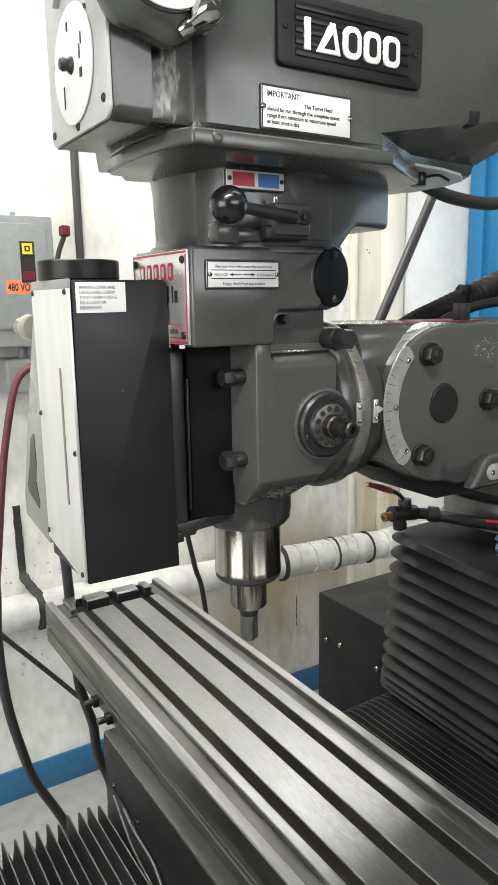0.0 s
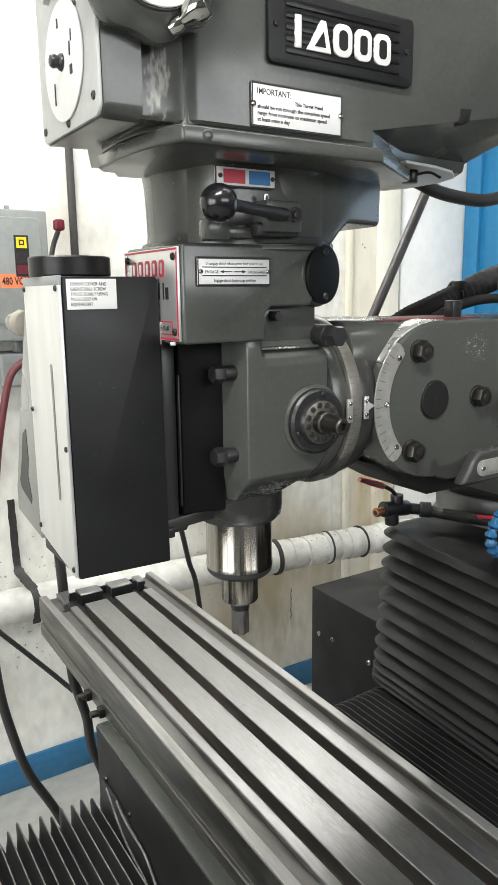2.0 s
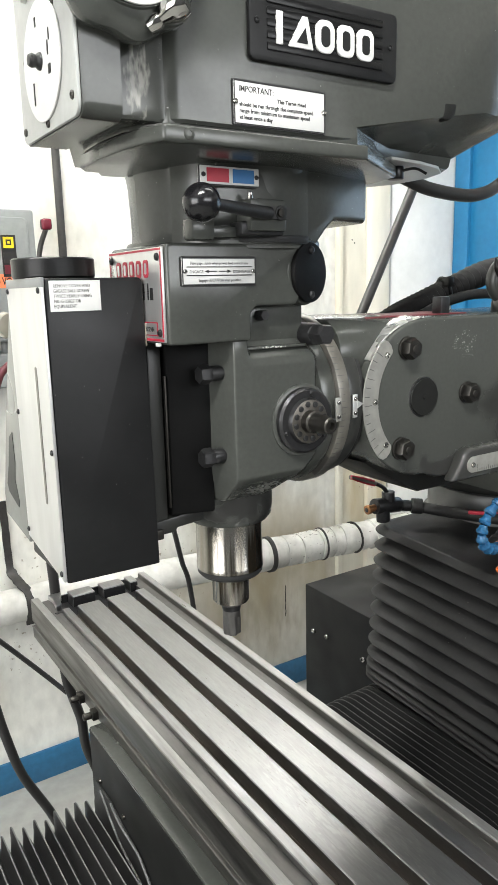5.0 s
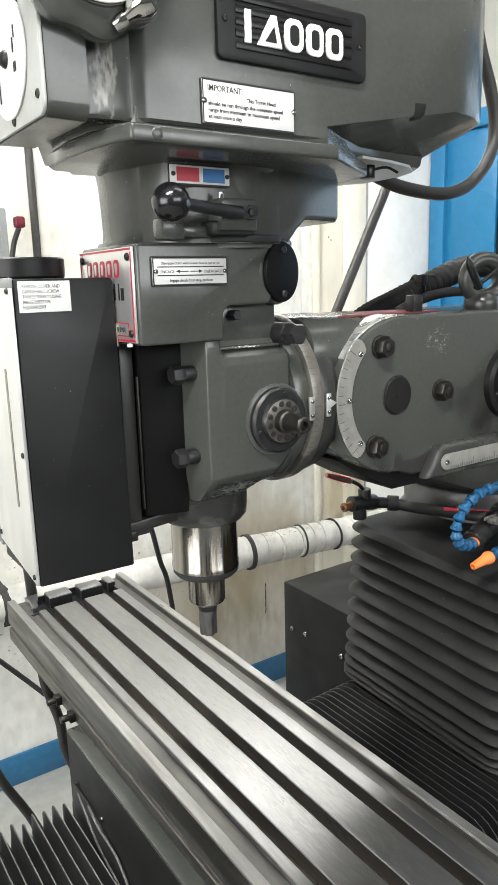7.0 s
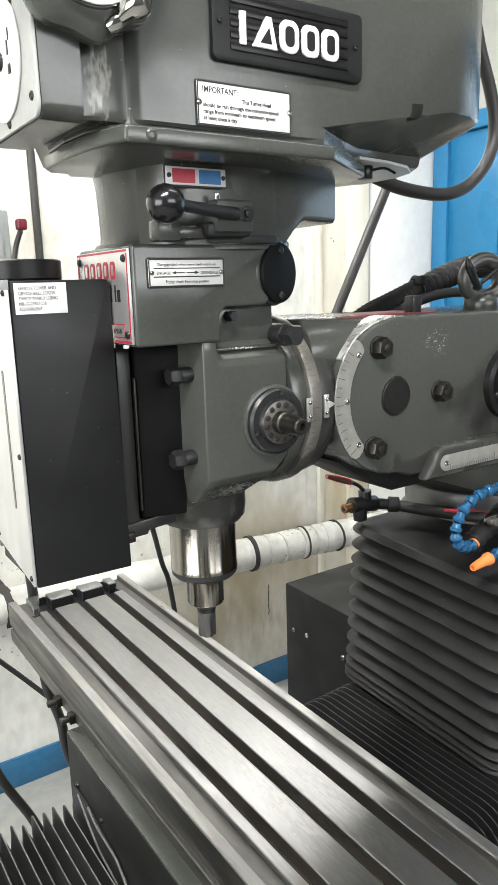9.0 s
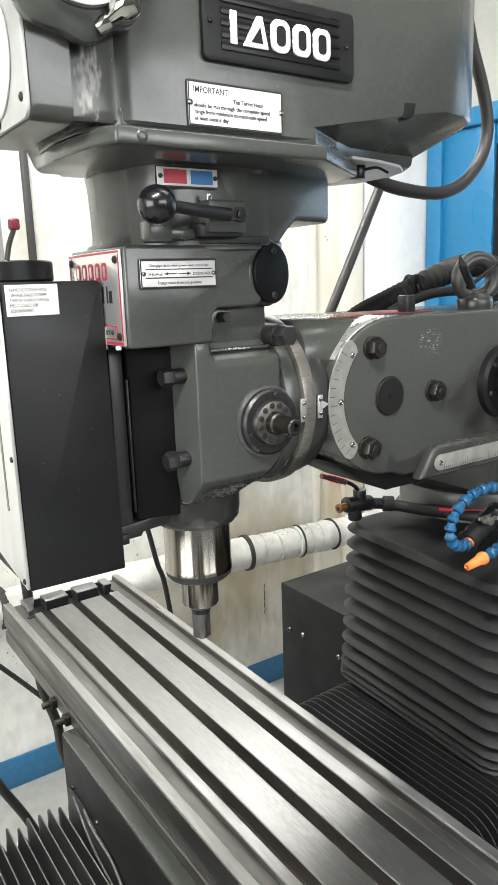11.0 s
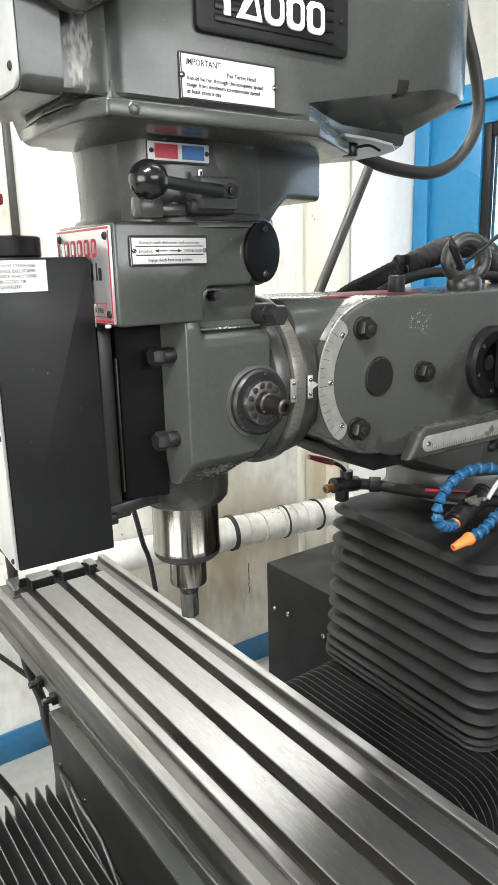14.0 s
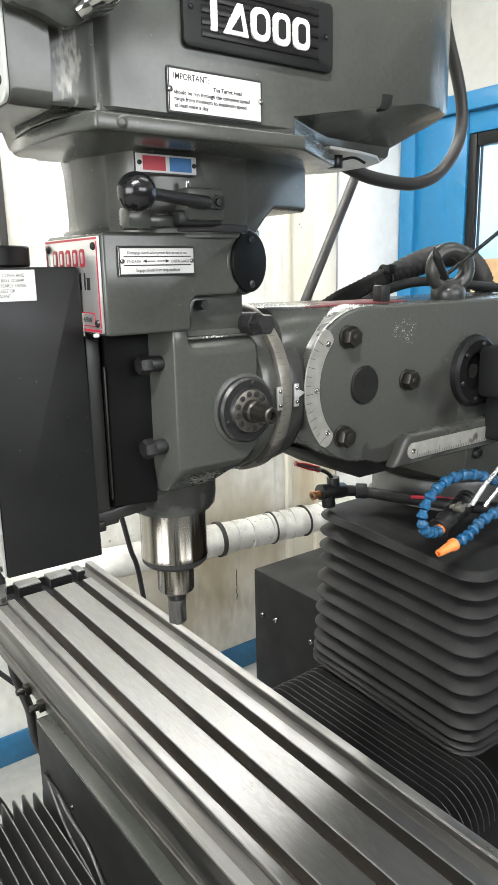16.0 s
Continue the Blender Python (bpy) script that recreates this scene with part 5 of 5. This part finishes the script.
dice = random.Random(5)
at = 4
while at < 74:
    w = dice.choice((2, 3, 3, 4, 5))
    seg = wrapped[at:at + w + 1]
    band_r = 0.0525 + 0.0070 * dice.random()
    bm = tube(seg, band_r, 24, 0)
    tilt = Matrix.Rotation(dice.uniform(-0.10, 0.10), 3, "Z") @ Matrix.Rotation(dice.uniform(-0.06, 0.06), 3, "X")
    bmesh.ops.rotate(bm, cent=seg[len(seg) // 2], matrix=tilt, verts=bm.verts)
    for v in bm.verts:
        v.co += Vector((dice.uniform(-1, 1) * 0.0012, dice.uniform(-1, 1) * 0.0005, dice.uniform(-1, 1) * 0.0008))
    part("wrap", bm, WRAP, pipe)
    at += w + dice.choice((0, 1, 1, 2))
for x, w, r in ((1.335, 0.014, 0.0640), (1.553, 0.006, 0.0610), (1.70, 0.004, 0.0605)):
    p = min(wrapped, key=lambda q: abs(q.x - x))
    bm = tube([p, p + Vector((w, -w * 0.109, 0))], r, 24, 0)
    bmesh.ops.rotate(bm, cent=p, matrix=Matrix.Rotation(dice.uniform(-0.1, 0.1), 3, "Z"), verts=bm.verts)
    part("strap", bm, TAPE, pipe, "dark ring of tape")
# flat strap, nailed to the wall and laid over the pipe
dice = random.Random(9)
strap_line = spline([(0.483, 2.104, 0.965), (0.485, 2.103, 0.86), (0.487, 2.100, 0.752), (0.497, 2.055, 0.722), (0.508, 2.012, 0.704), (0.512, 1.990, 0.66), (0.507, 2.004, 0.60)], 6)
loops = []
for k, p in enumerate(strap_line):
    half = 0.0100 + 0.0020 * dice.random() + (0.004 if 12 < k < 24 else 0)
    way = (strap_line[min(k + 1, len(strap_line) - 1)] - strap_line[max(k - 1, 0)]).normalized()
    out = way.cross(Vector((1, 0, 0))).normalized() * 0.002
    jag = Vector((dice.uniform(-1, 1) * 0.0008, 0, 0))
    loops.append([p + jag + Vector((-half, 0, 0)) - out, p + jag + Vector((half, 0, 0)) - out, p + jag + Vector((half, 0, 0)) + out, p + jag + Vector((-half, 0, 0)) + out])
solid("wall_strap", loft(loops), TAPE, "frayed black strap round the wall pipe", "strap")
solid("wall_conduit", rod((0.726, 2.098, 1.05), (0, 0, 1), 0.0115, 2.2), GREY_CONDUIT, "grey conduit rising up the wall", "conduit")

sw = thing("disconnect_switch", (0.45, 1.95, 1.44), "grey electrical disconnect box on the wall", "switch box")
part("body", box((0.30, 1.95, 1.445), (0.602, 2.108, 1.788), 0.006, 3), BOX_GREY, sw)
part("door", prism(rounded(0.315, 1.492, 0.582, 1.768, 0.016), "y", 1.943, 1.952, 0.004), BOX_GREY, sw)
part("hasp", box((0.50, 1.975, 1.788), (0.512, 1.99, 1.80), 0.002), BOX_GREY, sw)
part("badge", box((0.508, 1.9415, 1.615), (0.546, 1.9432, 1.722), 0), INK, sw)
part("yellow_square", box((0.5135, 1.9405, 1.689), (0.5405, 1.9416, 1.717), 0), YELLOW, sw)
part("mark", fresh(box((0.520, 1.9398, 1.696), (0.534, 1.9406, 1.700), 0), box((0.520, 1.9398, 1.7065), (0.534, 1.9406, 1.7105), 0), box((0.520, 1.9398, 1.6995), (0.5235, 1.9406, 1.707), 0), box((0.5305, 1.9398, 1.6995), (0.534, 1.9406, 1.707), 0)), INK, sw)
part("grey_field", box((0.512, 1.9405, 1.650), (0.543, 1.9416, 1.678), 0), CABLE, sw)
part("red_field", box((0.512, 1.9405, 1.622), (0.543, 1.9416, 1.645), 0), RED_PLASTIC, sw)
vo = part("voltage_label", box((0.466, 1.9425, 1.586), (0.574, 1.9432, 1.622), 0), ORANGE, sw, "orange voltage label")
writing("lettering", "480 VOLTS", 0.028, (0.470, 1.9422, 1.594), FACE_Y, INK, vo, 0.66, bold=0.0006)
part("warning_label", box((0.530, 1.9425, 1.500), (0.572, 1.9432, 1.575), 0), WHITE, sw)
part("warning_mark", prism([(0.543, 1.558), (0.547, 1.558), (0.545, 1.546), (0.550, 1.546), (0.541, 1.524), (0.543, 1.541), (0.538, 1.541)], "y", 1.9418, 1.9426), RED, sw)
ha = part("handle", tube([(0.606, 1.95, 1.66), (0.613, 1.94, 1.70), (0.622, 1.92, 1.735)], 0.007, 12, 6), GREY_CONDUIT, sw)
part("grip", box((0.611, 1.908, 1.735), (0.638, 1.933, 1.764), 0.006, 3), RED_PLASTIC, ha, "red switch grip")
part("knockout", rod((0.605, 2.0, 1.52), (0, -1, 0), 0.012, 0.03), DARK_STEEL, sw)
jb = thing("junction_box", (0.50, 2.0, 1.32), "small grey junction box under the switch", "junction box")
part("body", box((0.46, 1.99, 1.315), (0.57, 2.108, 1.41), 0.008, 3), BOX_GREY, jb)
part("nipple", rod((0.52, 2.03, 1.41), (0, 0, 1), 0.014, 0.035), BOX_GREY, jb)
solid("air_hose", tube([(0.56, 1.80, 1.415), (0.50, 1.80, 1.411), (0.455, 1.80, 1.39), (0.43, 1.80, 1.35), (0.404, 1.80, 1.245), (0.384, 1.80, 1.13), (0.357, 1.80, 0.924), (0.30, 1.78, 0.5), (0.26, 1.7, 0.2), (0.2, 1.6, 0.014)], 0.0095, 14, 8), RED_HOSE, "dull red rubber air hose", "hose")
solid("power_cable", tube([(0.25, 1.3, 1.30), (0.246, 1.3, 1.15), (0.244, 1.3, 1.033), (0.239, 1.3, 0.92), (0.246, 1.3, 0.799), (0.265, 1.3, 0.694), (0.288, 1.3, 0.609), (0.339, 1.29, 0.496), (0.37, 1.26, 0.38), (0.36, 1.2, 0.2), (0.3, 1.15, 0.012)], 0.0095, 12, 8), CABLE, "dark power cable hanging behind the table", "cable")
solid("thin_cable", tube([(0.19, 1.45, 0.99), (0.277, 1.45, 0.871), (0.332, 1.45, 0.803), (0.39, 1.45, 0.731), (0.430, 1.43, 0.684)], 0.0055, 10, 8), CABLE, "thin grey cable sagging towards the table", "cable")
solid("table_cable", tube([(0.40, 1.40, 1.30), (0.412, 1.42, 1.10), (0.415, 1.42, 1.028), (0.418, 1.42, 0.963), (0.422, 1.42, 0.85), (0.427, 1.42, 0.733), (0.439, 1.42, 0.674), (0.454, 1.42, 0.612), (0.461, 1.42, 0.538), (0.490, 1.41, 0.424), (0.50, 1.35, 0.2), (0.5, 1.3, 0.014)], 0.011, 12, 8), CABLE, "black cable bundle beside the table end", "cable")
solid("head_cable", tube([(0.68, 1.5, 1.25), (0.72, 1.5, 1.10), (0.749, 1.5, 0.992), (0.769, 1.5, 0.898), (0.791, 1.5, 0.809), (0.82, 1.5, 0.5), (0.83, 1.5, 0.01)], 0.0065, 10, 8), CABLE, "black cable hanging behind the table", "cable")
solid("motor_cable", tube([(0.66, 0.86, 1.755), (0.72, 0.83, 1.748), (0.80, 0.80, 1.734), (0.873, 0.80, 1.716), (0.952, 0.80, 1.709), (1.000, 0.80, 1.713), (1.045, 0.80, 1.730), (1.082, 0.80, 1.762), (1.101, 0.80, 1.800), (1.101, 0.80, 1.840), (1.086, 0.80, 1.885), (1.06, 0.80, 1.936), (1.02, 0.80, 2.02), (0.97, 0.82, 2.08)], 0.0105, 14, 8), CABLE, "thick black motor cable in a loop", "cable")
solid("diagonal_conduit", tube([(1.125, 1.0, 1.89), (1.062, 1.0, 1.776), (0.99, 1.0, 1.646), (0.917, 1.0, 1.515), (0.87, 1.0, 1.43), (0.9, 1.0, 1.3)], 0.0095, 14, 6), GREY_CONDUIT, "dark flexible conduit behind the ram", "conduit")

# corrugated hoses on the ram
solid("corrugated_hose", tube([(0.80, 0.84, 1.49), (0.85, 0.84, 1.515), (0.90, 0.84, 1.532), (0.972, 0.84, 1.556), (1.063, 0.84, 1.585), (1.143, 0.84, 1.595), (1.20, 0.84, 1.582), (1.24, 0.84, 1.545), (1.25, 0.84, 1.50)], 0.020, 16, 24, lambda i: (1.12, 0.98, 0.80, 0.98)[i % 4]), RUBBER, "black corrugated cable hose on the ram", "hose", sharp=70)
solid("plain_hose", tube([(0.87, 0.80, 1.520), (0.93, 0.80, 1.540), (1.0, 0.80, 1.550), (1.08, 0.79, 1.546), (1.25, 0.78, 1.53)], 0.0085, 12, 8), RUBBER, "thin black hose along the ram", "hose")
solid("hose_tie", fresh(tube([(0.960, 0.818, 1.535), (0.952, 0.818, 1.565), (0.956, 0.84, 1.578), (0.966, 0.862, 1.56)], 0.0035, 8, 5), box((0.944, 0.812, 1.564), (0.958, 0.826, 1.580), 0.001)), BLACK, "black tie round the corrugated hose", "cable tie")
solid("thin_rod", tube([(0.905, 0.672, 1.5576), (0.930, 0.671, 1.5705), (1.0, 0.67, 1.6065), (1.12, 0.67, 1.668)], 0.0032, 10, 3), BLACK, "thin black wand threaded through the eyebolt", "wand")

solid("cut_strap", tube([(0.880, 0.668, 1.604), (0.884, 0.667, 1.593), (0.893, 0.666, 1.578), (0.910, 0.668, 1.558)], 0.0062, 10, 5, lambda i: 0.12 + 0.88 * min(1.0, i / 6)), BLACK, "pointed black strap end through the eyebolt", "strap")

# coolant hoses and the air valve
def beads(points, count):
    path = spline(points, 30)
    step = (len(path) - 1) / count
    return path, step


for pts, count in (([(0.842, 0.58, 1.171), (0.878, 0.58, 1.177), (0.905, 0.58, 1.192), (0.950, 0.58, 1.20), (1.0, 0.58, 1.208)], 9), ([(0.872, 0.63, 1.172), (0.845, 0.625, 1.176), (0.822, 0.62, 1.190), (0.818, 0.62, 1.212), (0.832, 0.62, 1.236), (0.862, 0.62, 1.253), (0.90, 0.62, 1.258), (0.945, 0.62, 1.252), (0.99, 0.62, 1.235), (1.04, 0.62, 1.21)], 16)):
    hose = thing("coolant_hose", pts[-1], "blue segmented coolant hose", "hose", "coolant hoses")
    path, step = beads(pts, count)
    for k in range(count):
        p, q = path[int(k * step)], path[min(len(path) - 1, int((k + 1) * step))]
        way, gap = (q - p).normalized(), (q - p).length
        part("segment", lathe([(0.0062, 0), (0.0088, gap * 0.12), (0.0092, gap * 0.35), (0.0066, gap * 0.62), (0.0058, gap * 0.95)], p, way, 18), BLUE_PLASTIC, hose)
    if count == 9:
        part("nozzle", lathe([(0.0095, 0), (0.0098, 0.006), (0.0078, 0.010), (0.0052, 0.038), (0.0040, 0.0385), (0.0040, 0.03), (0, 0.03)], (0.846, 0.58, 1.1715), (-0.97, 0, -0.14), 22), ORANGE_PLASTIC, hose, "orange round nozzle")
    else:
        part("end_ring", rod((0.868, 0.63, 1.173), (1, 0, 0.1), 0.0085, 0.012), ORANGE_PLASTIC, hose)
ms = thing("magnetic_hose_clamp", (0.93, 0.64, 1.18), "greasy brass and steel hose valve on the bellows", "valve")
part("barrel", tube([(0.875, 0.635, 1.172), (0.91, 0.64, 1.182), (0.945, 0.645, 1.192), (0.968, 0.65, 1.20)], 0.0165, 18, 6, lambda i: 1.0 + 0.08 * math.sin(i * 1.9)), DARK_STEEL, ms)
part("clip", fresh(box((0.897, 0.618, 1.203), (0.925, 0.621, 1.209), 0.0008), box((0.897, 0.629, 1.203), (0.925, 0.632, 1.209), 0.0008), rod((0.91, 0.632, 1.202), (0, -1, 0.1), 0.0065, 0.016)), SWIVEL_METAL, ms)
part("strut", box((0.93, 0.62, 1.20), (0.938, 0.625, 1.205), 0.001), BRUSHED, ms)
part("arm", tube([(0.932, 0.615, 1.205), (0.955, 0.61, 1.235), (1.0, 0.60, 1.275)], 0.0038, 8, 2), BRUSHED, ms)
part("arm", tube([(0.965, 0.615, 1.195), (0.985, 0.61, 1.215), (1.02, 0.60, 1.25)], 0.0038, 8, 2), BRUSHED, ms)

av = thing("ball_valve", (0.90, 0.9, 1.15), "black hose with a brass ball valve and red lever", "valve")
part("body", fresh(rod((0.865, 0.9, 1.172), (1, 0, -0.12), 0.0145, 0.06), rod((0.90, 0.9, 1.165), (-0.05, 0, 1), 0.012, 0.03), rod((0.885, 0.9, 1.17), (0.1, 0, -1), 0.013, 0.03)), DARK_STEEL, av)
fit_end = part("fitting", fresh(rod((0.846, 0.9, 1.1685), (1, 0, 0.05), 0.0088, 0.008, 0.0015), rod((0.853, 0.9, 1.169), (1, 0, 0.05), 0.0066, 0.016)), BRASS, av, "brass hose fitting")
part("bore", rod((0.8456, 0.9, 1.1685), (1, 0, 0.05), 0.0045, 0.001, 0.0001, 16), INK, fit_end)
part("lever", tube([(0.897, 0.9, 1.192), (0.885, 0.9, 1.205), (0.865, 0.9, 1.216), (0.835, 0.9, 1.227), (0.808, 0.9, 1.237)], 0.0038, 10, 5), DARK_STEEL, av)
grip = part("lever_grip", tube([(0.866, 0.9, 1.2155), (0.835, 0.9, 1.227), (0.807, 0.9, 1.2374)], 0.0046, 10, 4), SWIVEL_METAL, av, "worn pale lever grip")
for dz in (-0.0042, 0.0042):
    part("sleeve_edge", tube([(0.862, 0.8975, 1.2170 + dz), (0.835, 0.8975, 1.227 + dz), (0.806, 0.8975, 1.2376 + dz * 0.5)], 0.0018, 8, 4), RED, grip, "red plastic edge of the sleeve")
part("hose", tube([(0.915, 0.9, 1.166), (0.954, 0.88, 1.160), (0.982, 0.82, 1.158), (0.990, 0.72, 1.170), (1.035, 0.66, 1.166), (1.09, 0.62, 1.166)], 0.0105, 14, 8), RUBBER, av)
part("collar", rod((0.945, 0.886, 1.162), (0.7, -0.55, -0.05), 0.0145, 0.02), RUBBER, av)
part("stripe", tube([(0.975, 0.775, 1.171), (0.985, 0.73, 1.1775), (1.01, 0.685, 1.178)], 0.0035, 8, 5), RED, av)
